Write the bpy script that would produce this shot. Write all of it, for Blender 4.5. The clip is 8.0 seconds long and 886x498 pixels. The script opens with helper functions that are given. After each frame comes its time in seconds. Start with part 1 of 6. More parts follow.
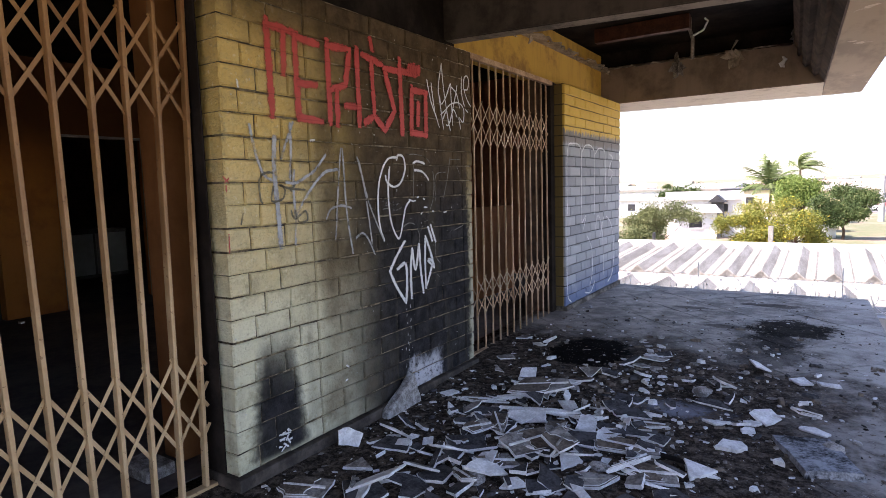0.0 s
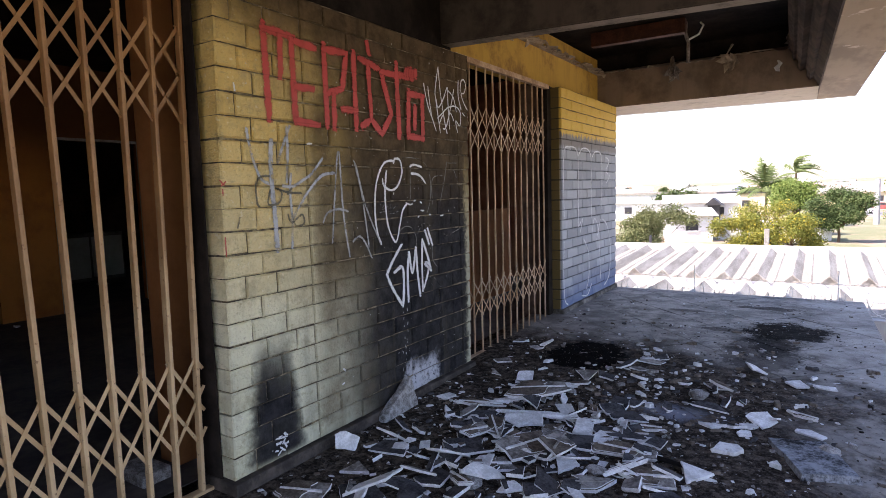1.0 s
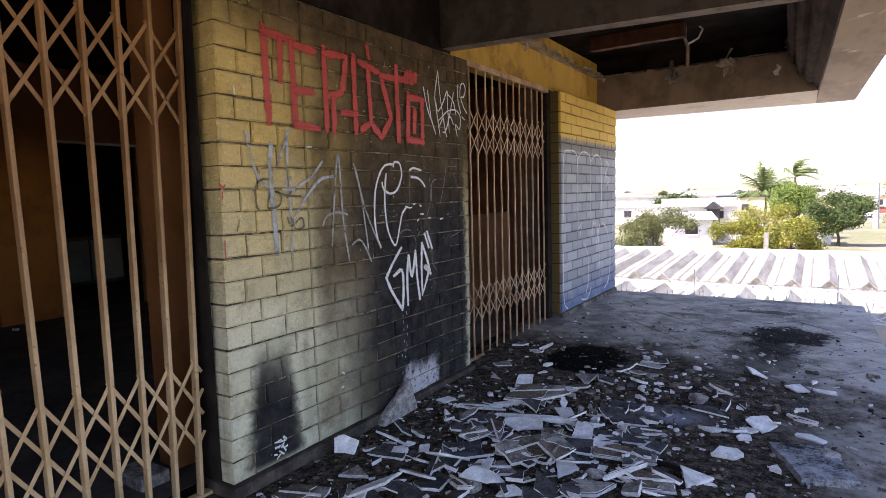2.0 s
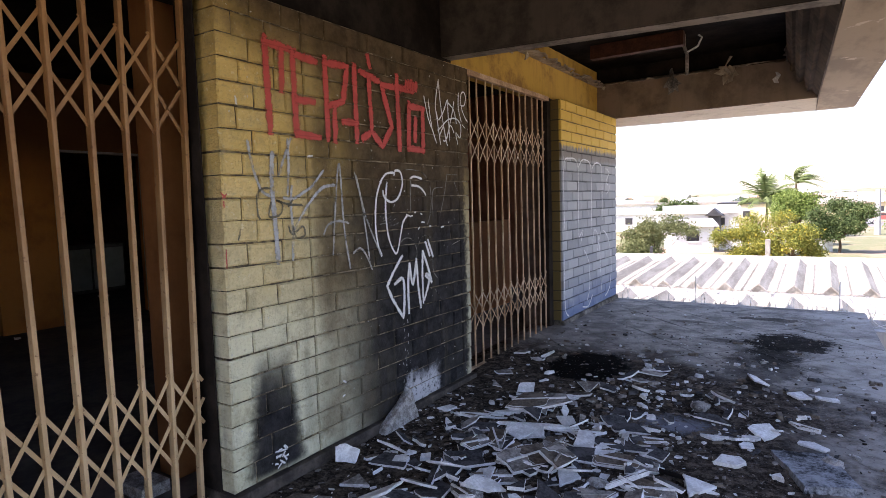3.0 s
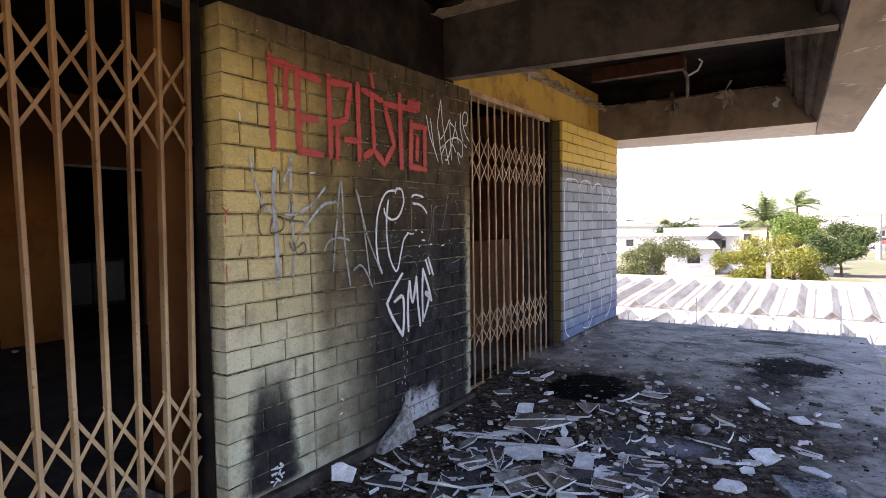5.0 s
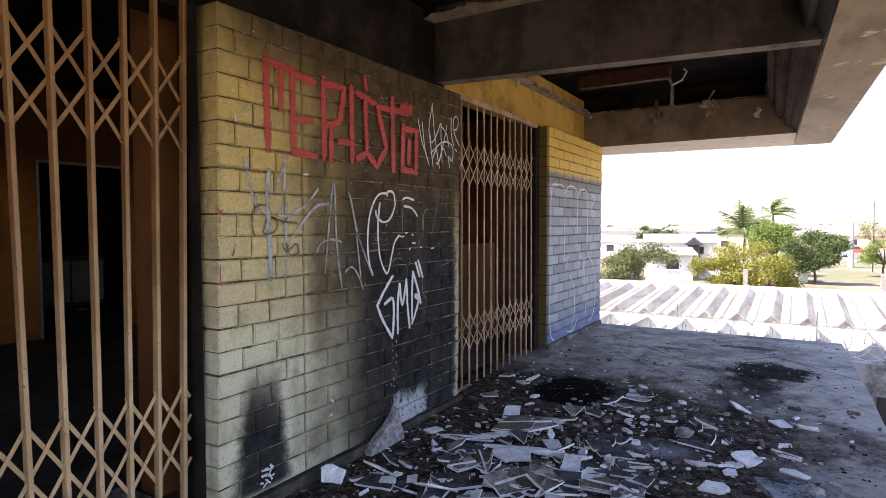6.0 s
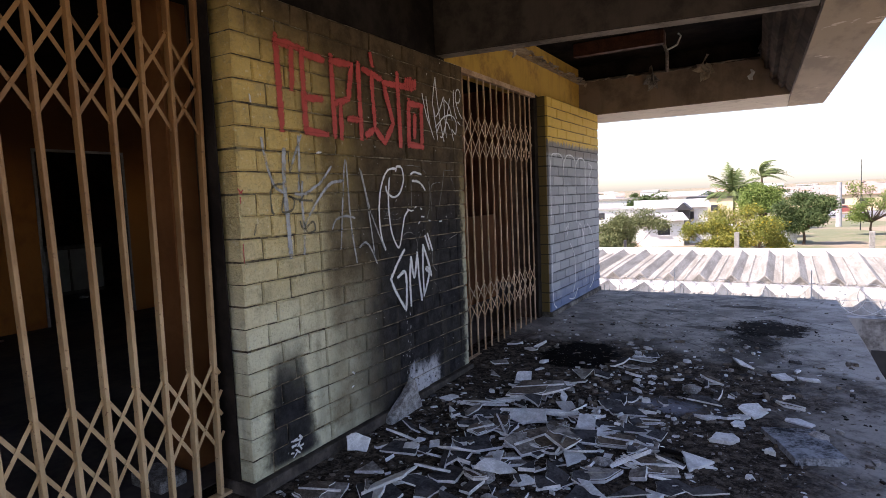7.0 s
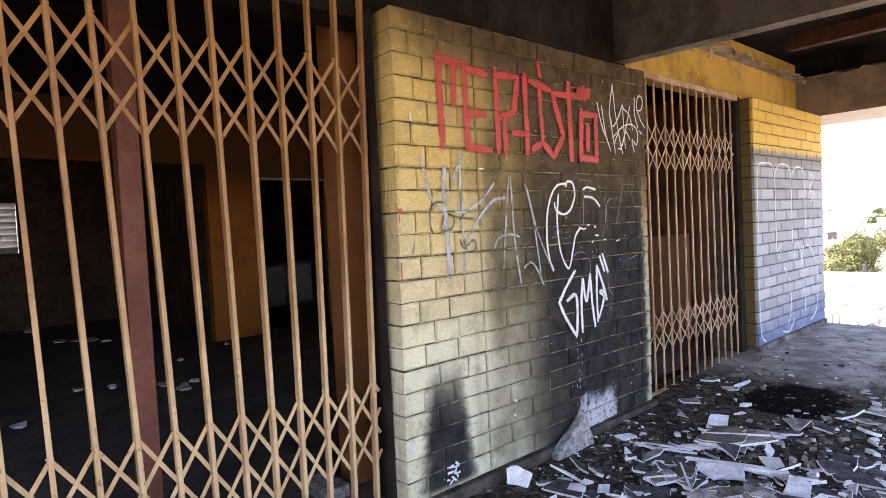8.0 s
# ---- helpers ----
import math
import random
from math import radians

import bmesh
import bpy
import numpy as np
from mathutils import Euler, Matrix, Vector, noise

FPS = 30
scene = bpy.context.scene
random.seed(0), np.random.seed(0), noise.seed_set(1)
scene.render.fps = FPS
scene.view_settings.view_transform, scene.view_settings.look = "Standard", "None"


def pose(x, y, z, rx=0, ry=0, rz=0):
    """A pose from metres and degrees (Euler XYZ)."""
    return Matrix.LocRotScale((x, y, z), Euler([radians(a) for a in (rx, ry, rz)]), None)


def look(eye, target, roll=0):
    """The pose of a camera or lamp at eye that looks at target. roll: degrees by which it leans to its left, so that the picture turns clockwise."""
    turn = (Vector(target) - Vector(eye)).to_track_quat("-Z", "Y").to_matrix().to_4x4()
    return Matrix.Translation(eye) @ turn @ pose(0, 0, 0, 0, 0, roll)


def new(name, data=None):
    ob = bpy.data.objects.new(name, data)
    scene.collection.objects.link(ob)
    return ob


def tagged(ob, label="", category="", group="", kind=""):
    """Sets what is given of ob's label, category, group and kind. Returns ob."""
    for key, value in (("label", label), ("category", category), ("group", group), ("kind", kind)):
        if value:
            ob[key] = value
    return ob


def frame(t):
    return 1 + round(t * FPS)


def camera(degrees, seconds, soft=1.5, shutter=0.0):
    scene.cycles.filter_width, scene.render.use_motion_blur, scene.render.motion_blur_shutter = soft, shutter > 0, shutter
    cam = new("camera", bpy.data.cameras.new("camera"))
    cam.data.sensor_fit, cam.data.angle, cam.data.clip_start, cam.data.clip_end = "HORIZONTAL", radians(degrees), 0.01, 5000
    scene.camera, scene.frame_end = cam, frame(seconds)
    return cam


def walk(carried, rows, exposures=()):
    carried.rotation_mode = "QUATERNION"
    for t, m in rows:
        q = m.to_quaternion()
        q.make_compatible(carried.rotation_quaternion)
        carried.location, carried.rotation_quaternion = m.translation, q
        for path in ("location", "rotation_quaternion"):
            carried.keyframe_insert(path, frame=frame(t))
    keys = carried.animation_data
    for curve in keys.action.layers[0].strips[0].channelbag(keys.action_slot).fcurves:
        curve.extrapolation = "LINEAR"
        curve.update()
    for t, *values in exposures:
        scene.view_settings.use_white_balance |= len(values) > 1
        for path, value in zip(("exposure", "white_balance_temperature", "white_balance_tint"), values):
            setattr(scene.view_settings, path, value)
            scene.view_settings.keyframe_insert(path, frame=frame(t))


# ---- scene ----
cam = camera(74.5, 8.0, soft=0.6)
PATH = [
    (0, (2.126, 0.229, 1.244), (1.034, 1.892, 1.04), -1.7),
    (0.5, (2.123, 0.236, 1.244), (1.036, 1.903, 1.043), -1.7),
    (1, (2.128, 0.228, 1.246), (1.044, 1.898, 1.052), -1.7),
    (1.5, (2.127, 0.229, 1.244), (1.044, 1.899, 1.057), -1.6),
    (3, (2.133, 0.226, 1.249), (1.046, 1.897, 1.093), -1.8),
    (3.5, (2.136, 0.221, 1.249), (1.036, 1.886, 1.119), -1.5),
    (4, (2.141, 0.226, 1.25), (1.041, 1.893, 1.14), -1.6),
    (5.5, (2.131, 0.217, 1.244), (1.057, 1.902, 1.158), -0.4),
    (6, (2.105, 0.174, 1.248), (1.068, 1.882, 1.166), -0.2),
    (6.5, (2.063, 0.124, 1.241), (1.079, 1.862, 1.123), -1.3),
    (6.8, (2.057, 0.095, 1.249), (1.086, 1.835, 1.082), -1.4),
    (7, (2.042, 0.056, 1.24), (1.031, 1.773, 1.071), -2.4),
    (7.2, (2.038, 0.058, 1.23), (0.885, 1.684, 1.067), -2.6),
    (7.5, (2.008, 0.102, 1.226), (0.716, 1.623, 1.098), -3.7),
    (7.7, (2.03, 0.173, 1.236), (0.656, 1.622, 1.134), -3.5),
    (8, (2.036, 0.279, 1.221), (0.528, 1.59, 1.151), -2.9),
]
walk(cam, [(t, look(eye, target, roll)) for t, eye, target, roll in PATH],
     [(0, 1.6, 6600, 27), (6, 1.6, 6600, 27), (6.6, 1.3, 6600, 27), (7, 1.12, 6600, 27), (7.4, 1.42, 6700, 28), (8, 2.6, 6900, 30)])

# ---- world, sun, exposure ----
SUN_EL, SUN_AZ = 52.0, 230.0   # azimuth clockwise from +y: the sun stands behind the building
world = bpy.data.worlds.new("world")
scene.world = world
world.use_nodes = True
wn = world.node_tree
sky = wn.nodes.new("ShaderNodeTexSky")
sky.sky_type, sky.sun_disc = "NISHITA", False
sky.sun_elevation, sky.sun_rotation = radians(SUN_EL), radians(SUN_AZ)
sky.dust_density, sky.air_density, sky.ozone_density = 1.2, 1.0, 1.0
wn.links.new(sky.outputs[0], wn.nodes["Background"].inputs[0])
wn.nodes["Background"].inputs[1].default_value = 0.15
sun = new("sun", bpy.data.lights.new("sun", "SUN"))
sun.data.energy, sun.data.angle, sun.data.color = 5.0, radians(0.5), (1.0, 0.95, 0.86)
el, az = radians(SUN_EL), radians(SUN_AZ)
sun.matrix_world = look((math.sin(az) * math.cos(el) * 50, math.cos(az) * math.cos(el) * 50, math.sin(el) * 50), (0, 0, 0))


# ---- materials ----
class Nodes:
    """Short forms for the nodes of one material."""

    def __init__(self, name):
        self.mat = bpy.data.materials.new(name)
        self.mat.use_nodes = True
        self.tree = self.mat.node_tree
        self.out = self.tree.nodes["Principled BSDF"]
        self.pos = self.add("ShaderNodeNewGeometry").outputs["Position"]
        s = self.add("ShaderNodeSeparateXYZ", self.pos)
        self.x, self.y, self.z = s.outputs

    def add(self, kind, *values):
        n = self.tree.nodes.new(kind)
        for i, v in enumerate(values):
            self.put(n.inputs[i], v)
        return n

    def put(self, socket, v):
        if isinstance(v, bpy.types.NodeSocket):
            self.tree.links.new(v, socket)
        elif v is not None:
            if isinstance(v, tuple) and len(v) == 3 and socket.type == "RGBA":
                v = (*v, 1)
            socket.default_value = v

    def m(self, op, a, b=None, c=None, clamp=False):
        n = self.tree.nodes.new("ShaderNodeMath")
        n.operation, n.use_clamp = op, clamp
        for i, v in enumerate((a, b, c)):
            if v is not None:
                self.put(n.inputs[i], v)
        return n.outputs[0]

    def step(self, v, lo, hi):
        """0 at lo to 1 at hi, smooth."""
        n = self.tree.nodes.new("ShaderNodeMapRange")
        n.interpolation_type = "SMOOTHSTEP"
        for i, k in enumerate((v, lo, hi, 0.0, 1.0)):
            self.put(n.inputs[i], k)
        return n.outputs[0]

    def noise(self, scale, detail=4.0, rough=0.6, vec=None, stretch=None):
        n = self.tree.nodes.new("ShaderNodeTexNoise")
        v = vec or self.pos
        if stretch:
            mp = self.tree.nodes.new("ShaderNodeMapping")
            self.put(mp.inputs["Vector"], v)
            mp.inputs["Scale"].default_value = stretch
            v = mp.outputs[0]
        self.put(n.inputs["Vector"], v)
        n.inputs["Scale"].default_value, n.inputs["Detail"].default_value, n.inputs["Roughness"].default_value = scale, detail, rough
        return n.outputs["Fac"]

    def mix(self, fac, a, b):
        n = self.tree.nodes.new("ShaderNodeMix")
        n.data_type = "RGBA"
        self.put(n.inputs[0], fac)
        self.put(n.inputs[6], a)
        self.put(n.inputs[7], b)
        return n.outputs[2]

    def rand(self):
        return self.add("ShaderNodeObjectInfo").outputs["Random"]

    def island(self):
        return self.add("ShaderNodeNewGeometry").outputs["Random Per Island"]

    def done(self, color, rough=0.8, bump=None, strength=0.3, distance=0.004, metal=0.0, spec=0.5):
        self.put(self.out.inputs["Base Color"], color)
        self.put(self.out.inputs["Roughness"], rough)
        self.put(self.out.inputs["Metallic"], metal)
        self.put(self.out.inputs["Specular IOR Level"], spec)
        if bump is not None:
            b = self.tree.nodes.new("ShaderNodeBump")
            b.inputs["Strength"].default_value, b.inputs["Distance"].default_value = strength, distance
            self.put(b.inputs["Height"], bump)
            self.put(self.out.inputs["Normal"], b.outputs[0])
        return self.mat


def simple(name, a, b, scale=8.0, rough=0.8, metal=0.0, bump=0.3, dist=0.003, stretch=None, spec=0.3, fine=6.0):
    """Two tones mixed by coarse and fine noise, with relief."""
    n = Nodes(name)
    c = n.m("ADD", n.m("MULTIPLY", n.noise(scale, 5, 0.65, stretch=stretch), 0.65), n.m("MULTIPLY", n.noise(scale * fine, 3, 0.6), 0.35))
    f = n.step(c, 0.36, 0.62)
    return n.done(n.mix(f, a, b), n.m("MULTIPLY_ADD", f, 0.15, rough - 0.07), n.noise(scale * fine, 4, 0.7), bump, dist, metal, spec)


def soot_on_wall(n):
    """Soot left by the fire on the graffiti wall: a broad plume, a black band under the ceiling, a small scorch low down."""
    wob = n.m("SUBTRACT", n.noise(2.2, 5, 0.6), 0.5)
    yy = n.m("MULTIPLY_ADD", wob, 0.55, n.y)
    zz = n.m("MULTIPLY_ADD", wob, 0.45, n.z)
    lean = n.m("MULTIPLY_ADD", n.m("SUBTRACT", n.z, 0.8), 0.08, yy)
    past = n.m("MULTIPLY", n.step(n.m("MULTIPLY_ADD", wob, 0.12, n.y), 2.26, 2.42), n.m("MULTIPLY_ADD", n.step(n.m("MULTIPLY_ADD", wob, 1.2, n.z), -0.05, 0.9), 0.45, 0.55))
    rise = n.m("MAXIMUM", n.step(lean, 2.06, 3.06), n.m("MULTIPLY", past, n.m("MULTIPLY_ADD", wob, 1.7, 0.63)))
    fall = n.m("SUBTRACT", 1.0, n.m("MULTIPLY", n.step(n.m("MULTIPLY_ADD", n.m("SUBTRACT", n.noise(7, 6, 0.75), 0.5), 0.22, n.y), 3.755, 3.83), n.m("MULTIPLY_ADD", n.step(n.z, 1.8, 1.0), 0.50, 0.30)))
    plume = n.m("MULTIPLY", rise, fall)
    band = n.step(n.m("MULTIPLY_ADD", n.m("SUBTRACT", n.y, 1.8), 0.42, zz), 1.90, 2.55)
    d = n.m("ABSOLUTE", n.m("SUBTRACT", n.m("MULTIPLY_ADD", wob, 0.08, n.y), 2.03))
    w = n.m("MULTIPLY_ADD", n.z, -0.12, 0.165)
    scorch = n.m("MULTIPLY", n.step(n.m("MULTIPLY_ADD", n.m("SUBTRACT", n.noise(14, 5, 0.7), 0.5), 0.7, n.m("DIVIDE", d, w)), 1.35, 0.60), n.step(zz, 0.68, 0.28))
    scorch = n.m("MULTIPLY", scorch, n.step(n.z, -0.01, 0.05))
    s = n.m("MAXIMUM", n.m("MAXIMUM", plume, n.m("MULTIPLY", band, 0.96)), n.m("MULTIPLY", scorch, 0.96))
    s = n.m("SUBTRACT", 1.0, n.m("POWER", n.m("SUBTRACT", 1.0, s, clamp=True), 2.3))
    # bare plaster where the fallen slab tore the paint off, low on the wall
    py = n.m("ABSOLUTE", n.m("SUBTRACT", n.m("MULTIPLY_ADD", n.m("SUBTRACT", n.noise(9, 6, 0.75), 0.5), 0.35, n.y), 3.22))
    patch = n.m("MULTIPLY", n.step(py, 0.22, 0.12), n.step(n.m("MULTIPLY_ADD", n.m("SUBTRACT", n.noise(8, 6, 0.75), 0.5), 0.25, n.z), 0.22, 0.11))
    return s, patch


def brick_paint(name, joint=False):
    n = Nodes(name)
    big, fine = n.noise(1.6, 5, 0.65), n.noise(26, 5, 0.7)
    r = n.rand()
    fade = n.step(n.m("MULTIPLY_ADD", big, 0.8, n.z), 0.85, 2.05)
    c = n.mix(fade, (0.75, 0.73, 0.53), (0.66, 0.46, 0.14))
    c = n.mix(n.m("MULTIPLY", n.step(fine, 0.50, 0.74), 0.22), c, (0.44, 0.38, 0.20))
    c = n.mix(n.m("MULTIPLY", r, 0.30), c, (0.38, 0.34, 0.18))
    grime = n.step(n.noise(5, 6, 0.72), 0.50, 0.74)
    c = n.mix(n.m("MULTIPLY", grime, 0.55), c, (0.17, 0.14, 0.08))
    c = n.mix(n.m("MULTIPLY", n.step(n.noise(3.4, 7, 0.75), 0.53, 0.66), 0.5), c, (0.30, 0.25, 0.14))
    c = n.mix(n.m("MULTIPLY", n.step(n.noise(55, 5, 0.75), 0.57, 0.70), 0.20), c, (0.20, 0.16, 0.08))
    c = n.mix(n.m("MULTIPLY", n.step(n.noise(18, 4, 0.7, stretch=(1, 1, 2.2)), 0.56, 0.66), 0.40), c, (0.30, 0.255, 0.13))
    c = n.mix(n.m("MULTIPLY", n.step(n.noise(32, 3, 0.6), 0.62, 0.68), 0.35), c, (0.80, 0.76, 0.56))
    s, patch = soot_on_wall(n)
    sooty = n.mix(n.step(n.noise(11, 5, 0.7), 0.3, 0.75), (0.011, 0.011, 0.013), (0.042, 0.040, 0.043))
    brown = n.mix(n.step(n.noise(8, 5, 0.7), 0.3, 0.75), (0.052, 0.036, 0.021), (0.125, 0.088, 0.052))
    sooty = n.mix(n.m("MAXIMUM", n.step(n.m("MULTIPLY_ADD", n.noise(1.5, 4, 0.6), 0.6, n.z), 1.2, 2.0), n.m("MULTIPLY", n.step(n.m("MULTIPLY_ADD", n.noise(2.5, 5, 0.65), 0.6, n.y), 3.2, 2.7), n.step(n.y, 2.2, 2.32))), sooty, brown)
    c = n.mix(n.m("MULTIPLY", s, n.m("MULTIPLY_ADD", r, -0.02, 1.0)), c, sooty)
    c = n.mix(n.m("MULTIPLY", patch, n.step(fine, 0.32, 0.5)), c, (0.50, 0.50, 0.53))
    chips = n.step(n.noise(38, 2, 0.5), 0.735, 0.75)
    c = n.mix(n.m("MULTIPLY", chips, 0.7), c, (0.55, 0.55, 0.52))
    if joint:
        c = n.mix(n.step(n.noise(15, 5, 0.75), 0.42, 0.68), (0.040, 0.030, 0.017), (0.28, 0.23, 0.12))
        c = n.mix(s, c, n.mix(n.step(n.noise(15, 5, 0.75), 0.40, 0.62), (0.07, 0.058, 0.042), (0.30, 0.25, 0.175)))
    drip = n.step(n.noise(7, 4, 0.6, stretch=(1, 1, 0.12)), 0.52, 0.70)
    c = n.mix(n.m("MULTIPLY", drip, 0.30), c, (0.12, 0.10, 0.06))
    return n.done(c, n.m("MULTIPLY_ADD", s, 0.28, 0.58), n.m("ADD", n.m("MULTIPLY", n.noise(9, 3, 0.6), 1.6), n.m("ADD", fine, n.noise(90, 3, 0.6))), 0.9, 0.008, 0.0, n.m("MULTIPLY_ADD", s, -0.27, 0.34))


def pillar_paint(name, joint=False):
    n = Nodes(name)
    fine, big, r = n.noise(30, 5, 0.7), n.noise(2.0, 5, 0.6), n.rand()
    yellow = n.mix(n.m("MULTIPLY", n.step(fine, 0.45, 0.75), 0.4), (0.72, 0.48, 0.09), (0.48, 0.32, 0.07))
    grey = n.mix(r, (0.27, 0.282, 0.30), (0.42, 0.433, 0.45))
    grey = n.mix(n.step(n.m("MULTIPLY_ADD", big, 0.3, n.z), 0.62, 0.20), grey, (0.13, 0.175, 0.30))
    grey = n.mix(n.m("MULTIPLY", n.step(n.noise(6, 5, 0.7), 0.52, 0.75), 0.4), grey, (0.55, 0.57, 0.60))
    ragged = n.noise(14, 3, 0.6, stretch=(1, 3.0, 0.12))
    edge = n.step(n.m("MULTIPLY_ADD", ragged, -0.22, n.z), 1.66, 1.68)
    smear = n.step(n.m("MULTIPLY_ADD", ragged, -0.16, n.z), 1.55, 1.60)
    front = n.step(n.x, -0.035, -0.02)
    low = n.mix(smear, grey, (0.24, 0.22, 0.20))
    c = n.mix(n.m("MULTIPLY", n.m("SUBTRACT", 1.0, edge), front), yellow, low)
    # shade of the return faces behind the front is mixed in as dark brown
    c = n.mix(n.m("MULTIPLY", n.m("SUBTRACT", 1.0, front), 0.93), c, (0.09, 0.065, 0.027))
    if joint:
        c = n.mix(n.m("MULTIPLY_ADD", n.noise(13, 4, 0.7), 0.9, 0.30), c, (0.018, 0.018, 0.018))
    return n.done(c, 0.7, n.m("ADD", fine, n.noise(90, 3)), 0.5, 0.004, 0.0, 0.3)


def floor_paint():
    n = Nodes("sooty_floor_tile")
    wob, fine = n.noise(1.3, 6, 0.7), n.noise(24, 6, 0.75)
    r = n.rand()
    c = n.mix(n.step(n.noise(3.0, 8, 0.78), 0.40, 0.60), (0.085, 0.070, 0.058), (0.37, 0.325, 0.285))
    c = n.mix(n.m("MULTIPLY", r, 0.30), c, (0.33, 0.30, 0.27))
    smear = n.step(n.noise(2.2, 7, 0.75, stretch=(0.8, 2.6, 1)), 0.50, 0.64)
    c = n.mix(n.m("MULTIPLY", smear, 0.45), c, (0.075, 0.062, 0.052))
    # dirt gathered along the joints of the diagonal tiles
    for sg in (1.0, -1.0):
        along = n.m("MULTIPLY", n.m("MULTIPLY_ADD", n.x, sg, n.y), 0.70711)
        line = n.m("PINGPONG", n.m("SUBTRACT", along, 4.1224 if sg > 0 else 0.898), 0.225)
        soil = n.m("MULTIPLY", n.step(n.m("MULTIPLY_ADD", n.m("SUBTRACT", n.noise(20, 5, 0.75), 0.5), 0.03, line), 0.016, 0.003), n.step(n.noise(2.0, 4, 0.6), 0.38, 0.60))
        c = n.mix(n.m("MULTIPLY", soil, 0.5), c, (0.04, 0.034, 0.03))
    c = n.mix(n.m("MULTIPLY", n.step(fine, 0.50, 0.70), 0.55), c, (0.045, 0.040, 0.038))
    # ash and soil under the fallen ceiling
    near = n.step(n.m("MULTIPLY_ADD", n.m("SUBTRACT", wob, 0.5), 1.8, n.m("MULTIPLY_ADD", n.x, 0.22, n.y)), 5.30, 4.70)
    dull = n.m("MULTIPLY", near, n.m("MULTIPLY_ADD", n.step(n.noise(60, 4, 0.7), 0.72, 0.45), 0.22, 0.78))
    c = n.mix(dull, c, n.mix(n.step(n.noise(18, 6, 0.8), 0.42, 0.66), (0.024, 0.018, 0.014), (0.155, 0.122, 0.095)))
    # lighter strip along the open edge
    edge = n.step(n.m("MULTIPLY_ADD", n.m("SUBTRACT", wob, 0.5), 0.8, n.x), 1.95, 2.45)
    c = n.mix(n.m("MULTIPLY", edge, n.m("MULTIPLY_ADD", n.step(n.noise(2.6, 6, 0.7), 0.40, 0.60), 0.6, 0.15)), c, (0.46, 0.425, 0.385))
    for cx, cy, rx, ry, deep in ((0.66, 4.47, 0.31, 0.40, 0.98), (1.93, 5.78, 0.30, 0.32, 0.92), (1.84, 5.35, 0.16, 0.34, 0.75), (1.5, 5.65, 0.20, 0.07, 0.6), (1.75, 6.75, 0.30, 0.09, 0.7), (1.05, 6.35, 0.20, 0.06, 0.6), (1.80, 5.0, 0.26, 0.45, 0.55)):
        dx = n.m("DIVIDE", n.m("SUBTRACT", n.x, cx), rx)
        dy = n.m("DIVIDE", n.m("SUBTRACT", n.y, cy), ry)
        d = n.m("SQRT", n.m("ADD", n.m("MULTIPLY", dx, dx), n.m("MULTIPLY", dy, dy)))
        d = n.m("MULTIPLY_ADD", n.m("SUBTRACT", n.noise(5, 9, 0.8), 0.5), 1.3 if deep > 0.95 else 2.6, d)
        d = n.m("MULTIPLY_ADD", n.m("SUBTRACT", n.noise(34, 5, 0.75), 0.5), 0.55, d)
        spot = n.m("MULTIPLY", n.step(d, 1.12, 0.86), deep)
        dull = n.m("MAXIMUM", dull, spot)
        c = n.mix(spot, c, (0.005, 0.004, 0.004))
    # spilled plaster dust
    dx, dy = n.m("SUBTRACT", n.x, 1.45), n.m("SUBTRACT", n.y, 3.62)
    d = n.m("SQRT", n.m("ADD", n.m("MULTIPLY", dx, dx), n.m("MULTIPLY", n.m("MULTIPLY", dy, dy), 5.0)))
    c = n.mix(n.m("MULTIPLY", n.step(n.m("MULTIPLY_ADD", n.m("SUBTRACT", n.noise(9, 6, 0.8), 0.5), 0.9, d), 0.32, 0.05), 0.8), c, (0.30, 0.31, 0.36))
    sp = n.step(n.noise(70, 2, 0.5), 0.70, 0.73)
    c = n.mix(n.m("MULTIPLY", sp, 0.7), c, (0.42, 0.41, 0.39))
    dk = n.step(n.noise(48, 3, 0.6), 0.66, 0.70)
    c = n.mix(n.m("MULTIPLY", dk, 0.8), c, (0.012, 0.010, 0.010))
    return n.done(c, n.m("MULTIPLY_ADD", dull, 0.30, n.m("MULTIPLY_ADD", n.noise(4, 5, 0.7), 0.25, 0.50)), n.m("ADD", n.noise(12, 6, 0.75), n.m("MULTIPLY", fine, 0.6)), 0.8, 0.012, 0.0, n.m("MULTIPLY_ADD", dull, -0.27, 0.28))


def stained_concrete(name, clean, dark, amount, scale=2.5, spec=0.22):
    n = Nodes(name)
    a = n.step(n.noise(scale, 6, 0.7), 0.62 - amount * 0.5, 0.78 - amount * 0.3)
    run = n.step(n.noise(9, 4, 0.65, stretch=(1, 1, 0.15)), 0.45, 0.75)
    c = n.mix(a, clean, dark)
    c = n.mix(n.m("MULTIPLY", run, 0.4), c, dark)
    return n.done(c, 0.82, n.noise(35, 5, 0.7), 0.35, 0.004, 0.0, spec)


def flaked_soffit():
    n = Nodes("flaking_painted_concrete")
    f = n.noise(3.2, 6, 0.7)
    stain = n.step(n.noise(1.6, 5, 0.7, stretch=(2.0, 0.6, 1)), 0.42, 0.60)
    # base tones raised to carry light bounced up onto the edge beam's underside
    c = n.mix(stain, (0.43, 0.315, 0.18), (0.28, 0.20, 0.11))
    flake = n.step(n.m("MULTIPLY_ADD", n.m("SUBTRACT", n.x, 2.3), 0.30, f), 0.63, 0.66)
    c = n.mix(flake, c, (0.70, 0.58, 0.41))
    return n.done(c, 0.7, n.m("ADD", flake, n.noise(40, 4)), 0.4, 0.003)


